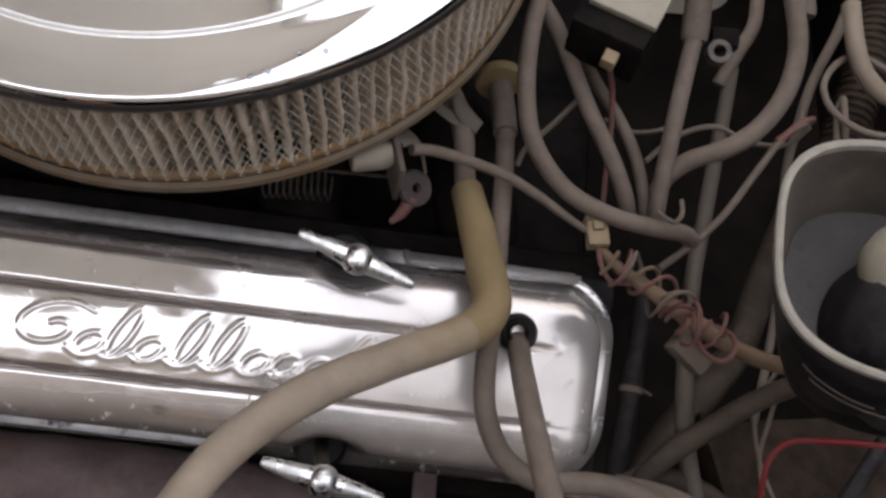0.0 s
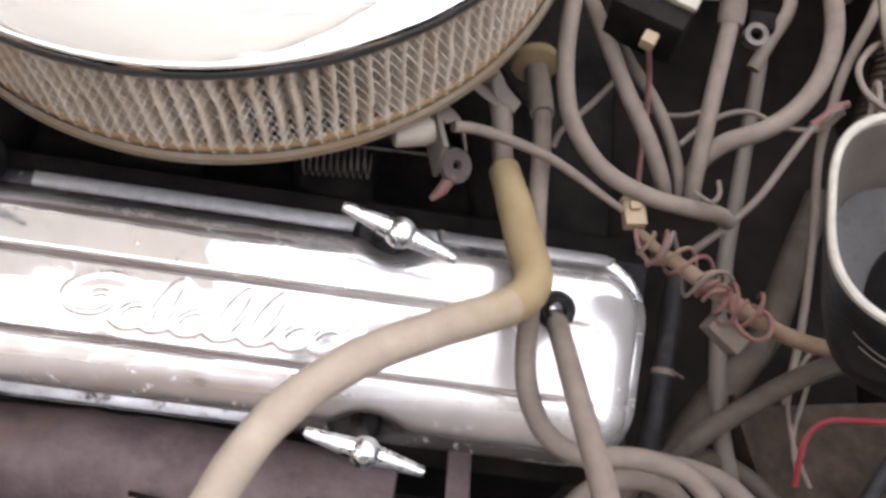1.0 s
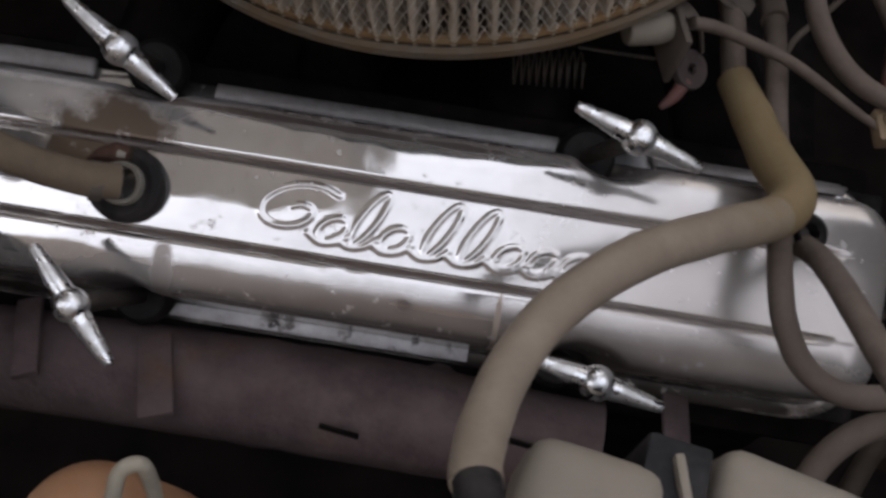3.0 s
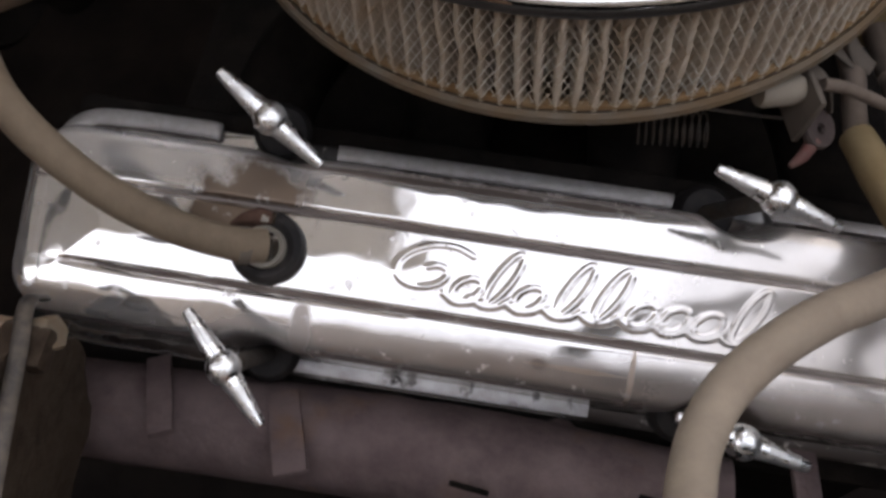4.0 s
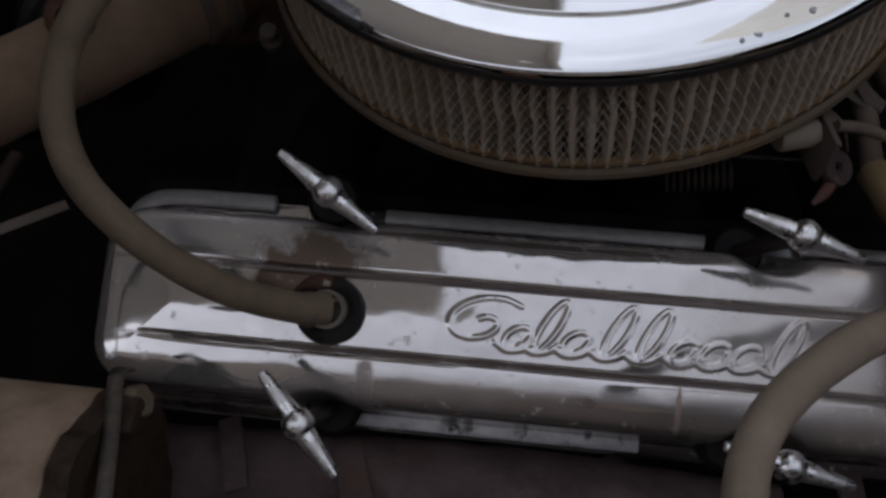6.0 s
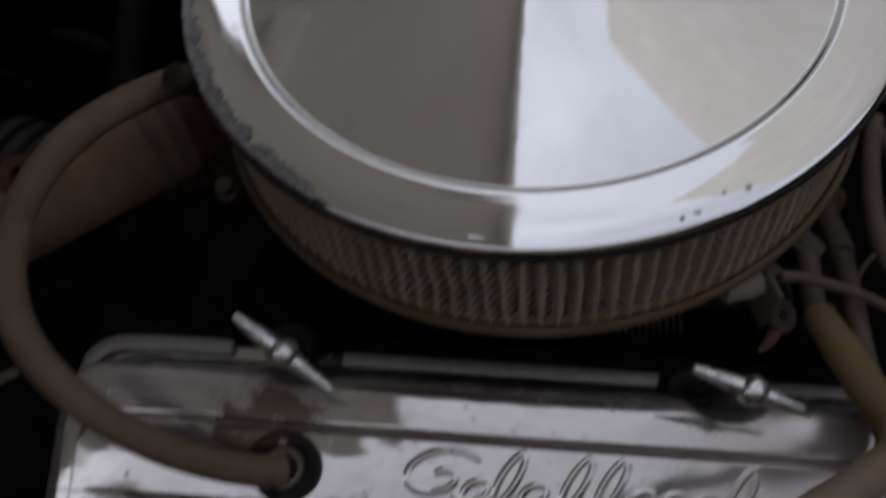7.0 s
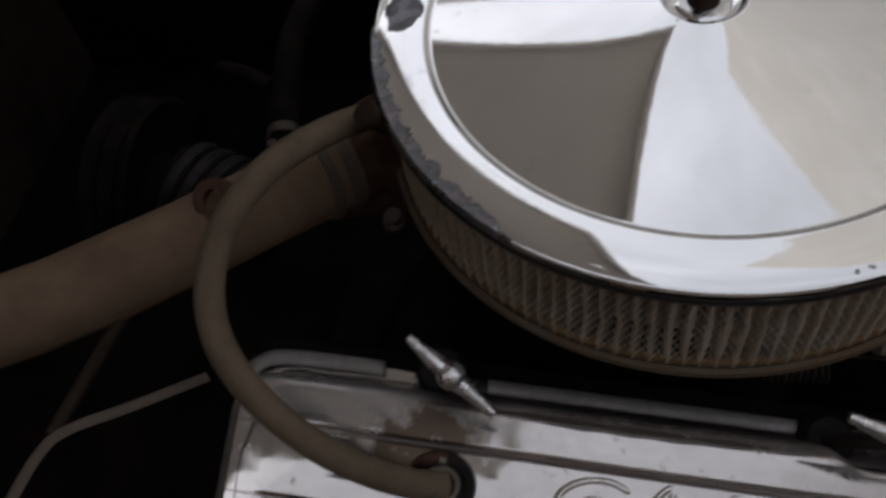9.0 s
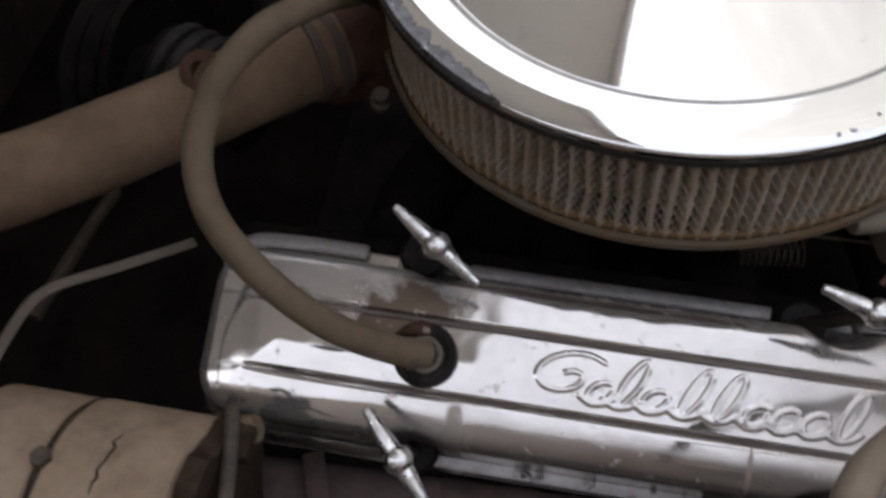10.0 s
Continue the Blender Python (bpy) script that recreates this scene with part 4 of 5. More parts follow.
hose("dipstick_tube", [(0.333, 0.229, -0.15), (0.327, 0.204, -0.143), (0.318, 0.157, -0.14), (0.307, 0.103, -0.134), (0.298, 0.061, -0.128), (0.291, 0.014, -0.12), (0.288, -0.027, -0.115), (0.291, -0.061, -0.115), (0.299, -0.092, -0.12)], 0.0050, DUSTY_ALLOY, "dusty steel dipstick tube standing beside the engine", "tube")
hose("loom_wire", [(0.372, 0.22, -0.05), (0.365, 0.198, -0.06), (0.354, 0.17, -0.075), (0.348, 0.144, -0.085), (0.346, 0.122, -0.1), (0.349, 0.079, -0.12), (0.348, 0.028, -0.14), (0.34, -0.02, -0.15)], [0.0034, 0.0028, 0.0024], GREY_WIRE, "grey dusty wire along the firewall side", "wire", "loose wires")
hose("loom_wire", [(0.346, 0.134, -0.06), (0.33, 0.122, -0.062), (0.315, 0.1, -0.066), (0.299, 0.075, -0.072), (0.283, 0.057, -0.076), (0.264, 0.04, -0.08)], 0.0021, GREY_WIRE, "dusty grey wire crossing the cables", "wire", "loose wires")
hose("loom_wire", [(0.346, 0.133, -0.058), (0.339, 0.131, -0.06), (0.331, 0.123, -0.061), (0.325, 0.118, -0.062)], 0.0019, PINK_WIRE, "dusty pinkish wire end", "wire", "loose wires")
hose("loom_wire", [(0.346, 0.132, -0.065), (0.338, 0.128, -0.08), (0.318, 0.13, -0.085), (0.298, 0.138, -0.085), (0.275, 0.128, -0.085), (0.257, 0.109, -0.085)], 0.0016, GREY_WIRE, "thin dusty wire branching off the cable", "wire", "loose wires")
hose("loom_wire", [(0.214, 0.132, -0.06), (0.2, 0.115, -0.065), (0.186, 0.1, -0.07), (0.182, 0.091, -0.075)], 0.0016, GREY_WIRE, "thin dusty wire crossing behind the cables", "wire", "loose wires")
hose("choke_lead", [(0.125, 0.061, -0.018), (0.136, 0.065, -0.024), (0.152, 0.067, -0.033), (0.174, 0.066, -0.043), (0.193, 0.061, -0.052), (0.209, 0.054, -0.058), (0.221, 0.049, -0.062)], [0.0030, 0.0029, 0.0026, 0.0018], GREY_WIRE, "grey sleeved lead running to the cream connector", "wire", "loose wires")
conn = tagged(empty("wire_connector", pose(0.226, 0.049, -0.063, 0, 0, 8)), "cream plastic wire connector with pink leads", "connector")
part("housing", block(0.0115, 0.0165, 0.009, Matrix(), 0.0012), CONNECTOR, conn)
part("latch", block(0.006, 0.005, 0.003, Matrix.Translation((0, 0.002, 0.0055)), 0.0008), CONNECTOR, conn)
part("rim", block(0.0128, 0.003, 0.0102, Matrix.Translation((0, 0.0068, 0)), 0.0008), CONNECTOR, conn)
loom = tagged(empty("wiring_loom"), "taped wiring loom with tangled pink and brown leads", "wiring")
part("taped_run", tube([(0.229, 0.041, -0.066), (0.24, 0.032, -0.068), (0.255, 0.024, -0.07), (0.271, 0.012, -0.068), (0.286, 0.003, -0.068), (0.306, -0.005, -0.072), (0.329, -0.007, -0.08), (0.353, -0.004, -0.09)], [0.0028, 0.0036, 0.0046, 0.0048, 0.0042, 0.0040], 14, 8, wobble=0.12), BROWN_HOSE, loom)


def coil_leads(centres, turns, rad, mat, name):
    line = glide(centres, 12)
    pts = []
    n = len(line)
    for i, q in enumerate(line):
        an = turns * 2 * math.pi * i / n
        d = (line[min(i + 1, n - 1)] - line[max(i - 1, 0)]).normalized()
        sd = d.cross(Vector((0, 0, 1))).normalized()
        up = sd.cross(d)
        rr = rad * (0.95 + 0.9 * noise.noise(q * 70 + Vector((turns * 3, 0, 0))))
        q = q + d * rad * 0.9 * noise.noise(q * 50 + Vector((0, turns * 5, 0)))
        pts.append(q + sd * math.cos(an) * rr + up * math.sin(an) * rr)
    return part(name, tube(pts, 0.0011, 8, 3), mat, loom)


coil_leads([(0.234, 0.033, -0.066), (0.249, 0.03, -0.068), (0.264, 0.022, -0.068), (0.27, 0.012, -0.066)], 2.3, 0.0095, PINK_WIRE, "pink_lead")
coil_leads([(0.234, 0.033, -0.066), (0.249, 0.03, -0.068), (0.264, 0.022, -0.068), (0.27, 0.012, -0.066)], 1.7, 0.0115, GREY_WIRE, "grey_lead")
coil_leads([(0.234, 0.033, -0.066), (0.249, 0.03, -0.068), (0.264, 0.022, -0.068), (0.27, 0.012, -0.066)], 2.9, 0.0080, BROWN_HOSE, "brown_lead")
coil_leads([(0.269, 0.009, -0.066), (0.273, 0.003, -0.064), (0.283, 0.004, -0.064), (0.294, 0.003, -0.066)], 2.6, 0.0085, PINK_WIRE, "pink_lead")
coil_leads([(0.269, 0.009, -0.066), (0.273, 0.003, -0.064), (0.283, 0.004, -0.064), (0.294, 0.003, -0.066)], 3.3, 0.0065, PINK_WIRE, "pink_lead")
part("pink_lead", tube([(0.227, 0.044, -0.063), (0.229, 0.032, -0.064), (0.235, 0.025, -0.068), (0.243, 0.025, -0.07), (0.255, 0.025, -0.068)], 0.0013, 8, 8), PINK_WIRE, loom)
part("pink_lead", tube([(0.277, 0.012, -0.062), (0.278, -0.003, -0.06), (0.282, -0.01, -0.062), (0.291, -0.014, -0.064), (0.298, -0.009, -0.064), (0.298, -0, -0.064), (0.289, 0.005, -0.064)], 0.0013, 8, 8), PINK_WIRE, loom)
tagged(part("relay_plug", block(0.022, 0.012, 0.014, pose(0.28, -0.006, -0.08, 10, 15, -35), 0.002), GREY_WIRE), "small grey-brown dusty plug under the loom", "plug")
hose("heater_hose", [(0.367, 0, -0.1), (0.341, -0.012, -0.1), (0.319, -0.024, -0.1), (0.295, -0.041, -0.1), (0.274, -0.057, -0.1), (0.26, -0.074, -0.105), (0.253, -0.098, -0.11)], 0.0058, DARK_HOSE, "dark dusty heater hose running under the wiring", "hose", "dark hoses")
hose("heater_hose", [(0.392, 0.151, -0.2), (0.365, 0.09, -0.19), (0.345, 0.04, -0.18), (0.322, 0.006, -0.175), (0.299, -0.023, -0.17), (0.28, -0.053, -0.17), (0.268, -0.084, -0.17)], 0.0105, DARK_HOSE, "thick dark dusty hose low beside the engine", "hose", "dark hoses")
hose("spark_plug_wire", [(0.188, -0.134, -0.08), (0.202, -0.108, -0.08), (0.219, -0.092, -0.08), (0.234, -0.087, -0.08), (0.251, -0.089, -0.085), (0.267, -0.104, -0.09), (0.274, -0.125, -0.09)], 0.0058, GREY_WIRE, "grey dusty cable bending below the valve cover end", "cable", "ignition cables")
hose("spark_plug_wire", [(0.244, -0.077, -0.085), (0.265, -0.08, -0.08), (0.282, -0.084, -0.085), (0.299, -0.097, -0.09), (0.307, -0.116, -0.09)], 0.0052, GREY_WIRE, "grey dusty cable bending below the valve cover end", "cable", "ignition cables")
hose("spark_plug_wire", [(0.222, -0.118, -0.11), (0.235, -0.094, -0.11), (0.247, -0.079, -0.11), (0.261, -0.068, -0.11), (0.281, -0.065, -0.115), (0.304, -0.071, -0.12), (0.325, -0.089, -0.12)], 0.0050, DARK_HOSE, "dark dusty cable bending below the valve cover end", "cable", "ignition cables")
hose("red_lead", [(0.318, -0.079, -0.09), (0.317, -0.067, -0.08), (0.319, -0.057, -0.075), (0.328, -0.049, -0.072), (0.344, -0.047, -0.07), (0.368, -0.046, -0.07), (0.39, -0.047, -0.07)], 0.0015, RED_WIRE, "bright red wire under the open container", "wire", "loose wires")
hose("loom_wire", [(0.346, 0.007, -0.12), (0.336, -0.008, -0.12), (0.329, -0.025, -0.12), (0.331, -0.05, -0.12), (0.339, -0.073, -0.12)], 0.0012, GREY_WIRE, "thin grey wire hanging below the container", "wire", "loose wires")
hose("loom_wire", [(0.344, -0.007, -0.12), (0.337, -0.027, -0.12), (0.331, -0.047, -0.12), (0.332, -0.068, -0.12)], 0.0012, GREY_WIRE, "thin grey wire hanging below the container", "wire", "loose wires")
hose("loom_wire", [(0.383, 0.114, -0.04), (0.365, 0.12, -0.045), (0.35, 0.131, -0.045), (0.346, 0.147, -0.045), (0.355, 0.163, -0.045), (0.369, 0.169, -0.045), (0.387, 0.16, -0.045)], 0.0019, GREY_WIRE, "stiff grey wire bent into a loop", "wire", "loose wires")
hose("loom_wire", [(0.358, 0.119, -0.06), (0.358, 0.138, -0.055), (0.359, 0.143, -0.05), (0.359, 0.131, -0.05), (0.363, 0.118, -0.06)], 0.0019, GREY_WIRE, "stiff grey wire bent into a hook", "wire", "loose wires")
hose("vacuum_hose", [(0.358, 0.193, -0.03), (0.361, 0.17, -0.035), (0.367, 0.155, -0.04), (0.379, 0.146, -0.045), (0.398, 0.144, -0.05)], 0.0052, TAN_HOSE, "short tan dusty hose beside the container", "hose")
hose("dark_conduit", [(0.272, 0.051, -0.14), (0.269, 0.019, -0.145), (0.265, -0.022, -0.15), (0.26, -0.061, -0.155)], [0.0066, 0.0062, 0.0066], BLACK_RUBBER, "dark taped conduit beside the cover end", "conduit", wobble=0.05)
tie = tagged(empty("conduit_clip", toward((0.2665, -0.010, -0.1485), (-0.004, -0.041, -0.005))), "dusty strap clip round the dark conduit", "clip")
part("band", lathe([(0.0064, -0.0016), (0.0074, -0.0018), (0.0077, 0.0), (0.0074, 0.0018), (0.0064, 0.0016)], 28, close=True), GREY_WIRE, tie)
part("tail", block(0.006, 0.0030, 0.0014, Matrix.Translation((0.009, 0.002, 0)) @ pose(0, 0, 0, 0, -20, 0), 0.0006), GREY_WIRE, tie)
rc = tagged(empty("ribbed_conduit"), "brown dusty ribbed conduit behind the open container", "conduit")
spine = glide([(0.404, 0.235, -0.085), (0.392, 0.190, -0.085), (0.379, 0.148, -0.088), (0.368, 0.110, -0.092), (0.362, 0.070, -0.10)], 8)
part("core", tube([tuple(q) for q in spine], 0.0125, 18, 1), FENDER_BROWN, rc)
for q, q2 in zip(spine, spine[1:]):
    part("rib", ring(0.0128, 0.0013, toward(q, q2 - q), 28, 6), FENDER_BROWN, rc)
hose("loom_wire", [(0.230, 0.128, -0.075), (0.243, 0.124, -0.078), (0.258, 0.126, -0.080), (0.272, 0.132, -0.080)], 0.0013, GREY_WIRE, "thin dusty wire behind the cables", "wire", "loose wires")
hose("loom_wire", [(0.256, 0.060, -0.052), (0.262, 0.052, -0.046), (0.266, 0.056, -0.044), (0.267, 0.066, -0.048)], 0.0012, GREY_WIRE, "stiff thin wire hooked over the cable", "wire", "loose wires")
hose("vacuum_hose", [(0.292, 0.150, -0.06), (0.300, 0.166, -0.052), (0.309, 0.184, -0.048), (0.313, 0.205, -0.05)], 0.0040, GREY_WIRE, "short grey dusty hose behind the cables", "hose")
eye = tagged(empty("eye_bolt", pose(0.282, 0.149, -0.03, 15, 0, 0)), "small steel bracket with a round eye", "bracket")
part("eye", lathe([(0.0036, -0.003), (0.0066, -0.003), (0.0066, 0.003), (0.0036, 0.003)], 24, close=True), DARK_STEEL, eye)
part("tab", block(0.016, 0.012, 0.010, Matrix.Translation((0.004, 0.010, -0.005)), 0.003), BLACK_CAST, eye)

# black relay
relay = tagged(empty("relay", pose(0.222, 0.145, 0, 0, 0, -22)), "black relay with a dusty lid among the cables", "relay")
part("body", block(0.040, 0.034, 0.030, Matrix.Translation((0, 0, -0.015)), 0.002), BLACK_CAST, relay)
part("lid", block(0.037, 0.026, 0.004, Matrix.Translation((0.002, 0.0085, 0.002)), 0.001), CREAM_PLASTIC, relay, "cream dusty lid")
part("terminal", block(0.0075, 0.008, 0.007, Matrix.Translation((0.006, -0.023, -0.010)), 0.001), CONNECTOR, relay, "cream spade terminal")
hose("loom_wire", [(0.221, 0.125, -0.02), (0.227, 0.124, -0.04), (0.231, 0.112, -0.06), (0.232, 0.092, -0.075), (0.232, 0.074, -0.08)], 0.0016, PINK_WIRE, "dusty pink lead under the relay", "wire", "loose wires")

# throttle solenoid and return spring under the air cleaner
sol = tagged(empty("idle_solenoid", pose(0.106, 0.054, -0.016, 0, 8, 18)), "cream idle solenoid on a bent bracket below the air cleaner", "solenoid")
part("body", lathe([(0, -0.010), (0.0066, -0.010), (0.0074, -0.008), (0.0074, 0.006), (0.0062, 0.010), (0, 0.010)], 28, None, pose(0, 0, 0, 0, 90, 0)), BEIGE_PLASTIC, sol)
part("bracket", block(0.003, 0.026, 0.030, pose(0.012, -0.002, -0.006), 0.001), DUSTY_ALLOY, sol)
part("bracket_arm", tube([(0.012, 0.004, 0.006), (0.020, 0.008, 0.002), (0.026, 0.004, -0.004), (0.028, -0.006, -0.012)], [0.006, 0.0065, 0.006, 0.004], 12, 6, 0.22), DUSTY_ALLOY, sol)
part("disc", lathe([(0.0026, -0.002), (0.0088, -0.002), (0.0095, 0.0), (0.0088, 0.002), (0.0026, 0.002), (0.0020, 0.0)], 28, None, pose(0.022, -0.012, -0.016, 25, 20, 0)), PINK_ALLOY, sol)
part("red_tip", tube([(0.020, -0.016, -0.018), (0.014, -0.022, -0.022), (0.008, -0.025, -0.025)], [0.0035, 0.003, 0.0014], 10, 4), FADED_RED, sol, "faded red wire end")
sp = []
for i in range(120):
    an = 2 * math.pi * i / 12
    sp.append((0.0036 * i / 12, 0.0085 * math.cos(an), 0.0085 * math.sin(an)))
tagged(part("return_spring", tube(sp, 0.0005, 6, 1), DARK_STEEL, m=pose(0.048, 0.053, -0.055, 0, 0, 4)), "dusty steel return spring below the air cleaner", "spring")
hose("spring_rod", [(0.078, 0.05, -0.03), (0.094, 0.053, -0.035), (0.114, 0.056, -0.04)], 0.0008, DARK_STEEL, "thin dark rod of the throttle linkage", "rod")

# open container with a pale rim
cup = tagged(empty("open_container", pose(0.323, -0.020, 0.085, 0, 0, -6)), "open black oval container with a worn pale rim", "container")


def cup_shell(rows, seg=72, lean=0.0):
    """rows: half length, half width, height; an oval loft."""
    bm = bmesh.new()
    rings = []
    for a, b, z in rows:
        row = []
        for j in range(seg):
            t_ = 2 * math.pi * j / seg
            c, s = math.cos(t_), math.sin(t_)
            k = 2 / 3.2
            row.append(bm.verts.new((a * math.copysign(abs(c) ** k, c) - lean * z, b * math.copysign(abs(s) ** k, s), z)))
        rings.append(row)
    for p, q in zip(rings, rings[1:]):
        for j in range(seg):
            bm.faces.new((p[j], p[(j + 1) % seg], q[(j + 1) % seg], q[j]))
    return bm, rings


CA, CB = 0.062, 0.046
bm, rr = cup_shell([(CA, CB, 0.0), (CA + 0.001, CB + 0.001, -0.004), (CA * 0.98, CB * 0.99, -0.02), (CA * 0.88, CB * 0.95, -0.055), (CA * 0.80, CB * 0.90, -0.075), (CA * 0.7, CB * 0.8, -0.082)], lean=0.25)
bm.faces.new(rr[-1][::-1])
outer = part("outer_wall", bm, BLACK_PLASTIC, cup)
bm, rr = cup_shell([(CA - 0.0018, CB - 0.0018, 0.0), (CA * 0.95, CB * 0.96, -0.02), (CA * 0.85, CB * 0.93, -0.050)], lean=0.25)
part("inner_wall", bm, GREY_PLASTIC, cup, "grey dusty inner wall")
bm, rr = cup_shell([(CA + 0.0008, CB + 0.0008, -0.0015), (CA + 0.0008, CB + 0.0008, 0.0006), (CA - 0.0002, CB - 0.0002, 0.0012), (CA - 0.0018, CB - 0.0018, 0.0006), (CA - 0.0022, CB - 0.0022, -0.002)])
part("rim", bm, RIM_WORN, cup, "worn pale rim")
bm, rr = cup_shell([(CA * 0.86, CB * 0.935, -0.046), (CA * 0.5, CB * 0.5, -0.046)], lean=0.25)
bm.faces.new(rr[-1])
part("inner_floor", bm, CUP_FLOOR, cup, "grey dusty floor of the container")
boss = part("boss", lathe([(0.036, -0.050), (0.0355, -0.036), (0.033, -0.024), (0.029, -0.014), (0.022, -0.010), (0, -0.010)], 48, None, Matrix.Translation((0.008, -0.012, 0))), BLACK_RUBBER, cup, "black rubber boss")
part("knob", lathe([(0.0, 0.006), (0.009, 0.0045), (0.015, -0.001), (0.0178, -0.010), (0.017, -0.018), (0.013, -0.022), (0, -0.022)], 40, None, Matrix.Translation((-0.006, 0.006, -0.006))), CREAM_PLASTIC, boss, "cream knob")
for k, (a0, a1, z_) in enumerate(((228, 262, -0.022), (234, 268, -0.029))):
    arc = []
    for q in range(9):
        t_ = radians(a0 + (a1 - a0) * q / 8)
        c_, s_ = math.cos(t_), math.sin(t_)
        grow = 0.985 - 0.0016 * (q - 4)
        arc.append((CA * grow * math.copysign(abs(c_) ** 0.625, c_) - 0.25 * z_, (CB + 0.0004) * 0.99 * math.copysign(abs(s_) ** 0.625, s_), z_ - 0.0012 * q))
    part("scratch", tube(arc, 0.0004, 6, 4), GREY_PLASTIC, outer, "pale scratch on the outer wall")

# inner fender bracket below the container
fbr = tagged(empty("fender_bracket", pose(0.392, -0.055, -0.16, -15, 5, 10)), "brown dusty steel bracket below the container", "bracket")
part("plate", block(0.16, 0.10, 0.006, Matrix.Translation((0, 0, -0.003)), 0.002), FENDER_BROWN, fbr)
part("grey_plate", block(0.040, 0.050, 0.004, Matrix.Translation((0.058, -0.022, 0.004)) @ pose(0, 0, 0, 4, -6, 12), 0.001), DUSTY_ALLOY, fbr, "bare grey dusty plate")
part("upstand", block(0.004, 0.094, 0.022, Matrix.Translation((-0.078, 0, 0.010)), 0.001), FENDER_BROWN, fbr)

hose("fender_rod", [(0.429, 0.004, -0.12), (0.402, -0.033, -0.125), (0.384, -0.061, -0.13), (0.365, -0.092, -0.135)], 0.005, BLACK_RUBBER, "dark rubber hose crossing the brown bracket", "hose", "dark hoses")
# distributor at the rear of the engine
dist = tagged(empty("distributor", pose(0.269, 0.285, -0.03, -25, 0, 0)), "dusty distributor cap with round terminals and a white coil insert", "distributor")
cap = part("cap", lathe([(0, 0), (0.046, 0), (0.0475, -0.002), (0.0475, -0.020), (0.044, -0.030), (0.044, -0.075), (0, -0.075)], 48), CREAM_PLASTIC, dist)
for k in range(8):
    an = radians(20 + 45 * k)
    part("terminal", lathe([(0, 0.0012), (0.0045, 0.0012), (0.0048, 0.004), (0.0068, 0.004), (0.0072, -0.001), (0, -0.001)], 20), BLACK_RUBBER, cap, m=Matrix.Translation((0.036 * math.cos(an), 0.036 * math.sin(an), 0)))
for k in range(5):
    part("coil_fin", block(0.030, 0.004, 0.012, Matrix.Translation((0.004, -0.014 + 0.007 * k, 0.006)), 0.0012), WHITE_PLASTIC, dist, "white plastic fin")

# ---- front of the engine ----
rad = tagged(empty("radiator_hose"), "thick brown dusty radiator hose with a clamp at the thermostat housing", "hose")
part("hose_run", tube([(-0.428, -0.036, 0.01), (-0.394, -0.018, 0.01), (-0.356, 0.001, 0.01), (-0.319, 0.027, 0.008), (-0.285, 0.057, 0.004), (-0.247, 0.091, 0), (-0.216, 0.119, -0.003), (-0.197, 0.135, -0.006)], 0.0245, 28, 8, wobble=0.02), BROWN_HOSE, rad)
for at in (toward((-0.212, 0.123, -0.004), (0.009, 0.008, -0.002)), toward((-0.203, 0.131, -0.006), (0.009, 0.008, -0.002))):
    part("clamp", lathe([(0.0240, -0.003), (0.0268, -0.003), (0.0272, 0.0), (0.0268, 0.003), (0.0240, 0.003)], 40, None, at, close=True), DUSTY_ALLOY, rad, "dull steel hose clamp")
therm = tagged(empty("thermostat_housing", pose(-0.176, 0.16, -0.02, 0, 0, 20)), "reddish rusty thermostat housing at the front of the engine", "housing")
part("dome", lathe([(0, 0.036), (0.020, 0.034), (0.030, 0.026), (0.034, 0.010), (0.034, -0.02), (0, -0.02)], 32), RED_RUST, therm)
flange = part("flange", block(0.085, 0.050, 0.010, Matrix.Translation((0, 0, -0.022)), 0.004), RED_RUST, therm)
for s in (-1, 1):
    part("flange_bolt", lathe([(0, 0.0), (0.0065, 0.0), (0.0065, 0.007), (0.005, 0.008), (0, 0.008)], 6, None, Matrix.Translation((s * 0.035, 0, -0.017))), DARK_STEEL, flange)
part("neck", tube([(-0.201, 0.133, -0.006), (-0.189, 0.144, -0.008), (-0.179, 0.155, -0.012), (-0.176, 0.173, -0.03)], [0.0235, 0.0235, 0.026, 0.030], 28, 6), RED_RUST, therm, m=therm.matrix_basis.inverted())
pump = tagged(empty("hose_fitting", toward((-0.272, 0.111, -0.03), (-1.0, 0.35, 0.25)) @ Matrix.Scale(1.3, 4)), "dark ribbed fitting with a rusty lug behind the radiator hose", "fitting")
for k in range(4):
    part("rib", ring(0.024 - 0.001 * k, 0.0035, Matrix.Translation((0, 0, 0.009 * k)), 36, 8), BLACK_RUBBER, pump)
part("core", lathe([(0, -0.02), (0.021, -0.02), (0.021, 0.034), (0, 0.034)], 32), BLACK_CAST, pump)
part("lug", lathe([(0.006, -0.004), (0.012, -0.004), (0.012, 0.004), (0.006, 0.004)], 24, None, pump.matrix_basis.inverted() @ Matrix.Translation((-0.255, 0.078, 0.028)) @ pose(0, 0, 0, 40, 0, 0), close=True), RED_RUST, pump, "rusty lug with a hole")
cp = tagged(empty("coolant_pipe"), "black coolant pipe with a worn band at the engine front", "pipe")
part("pipe_run", tube([(-0.318, 0.40, -0.10), (-0.312, 0.33, -0.085), (-0.298, 0.265, -0.080), (-0.288, 0.222, -0.085), (-0.284, 0.19, -0.11)], 0.0115, 16, 6), BLACK_CAST, cp)
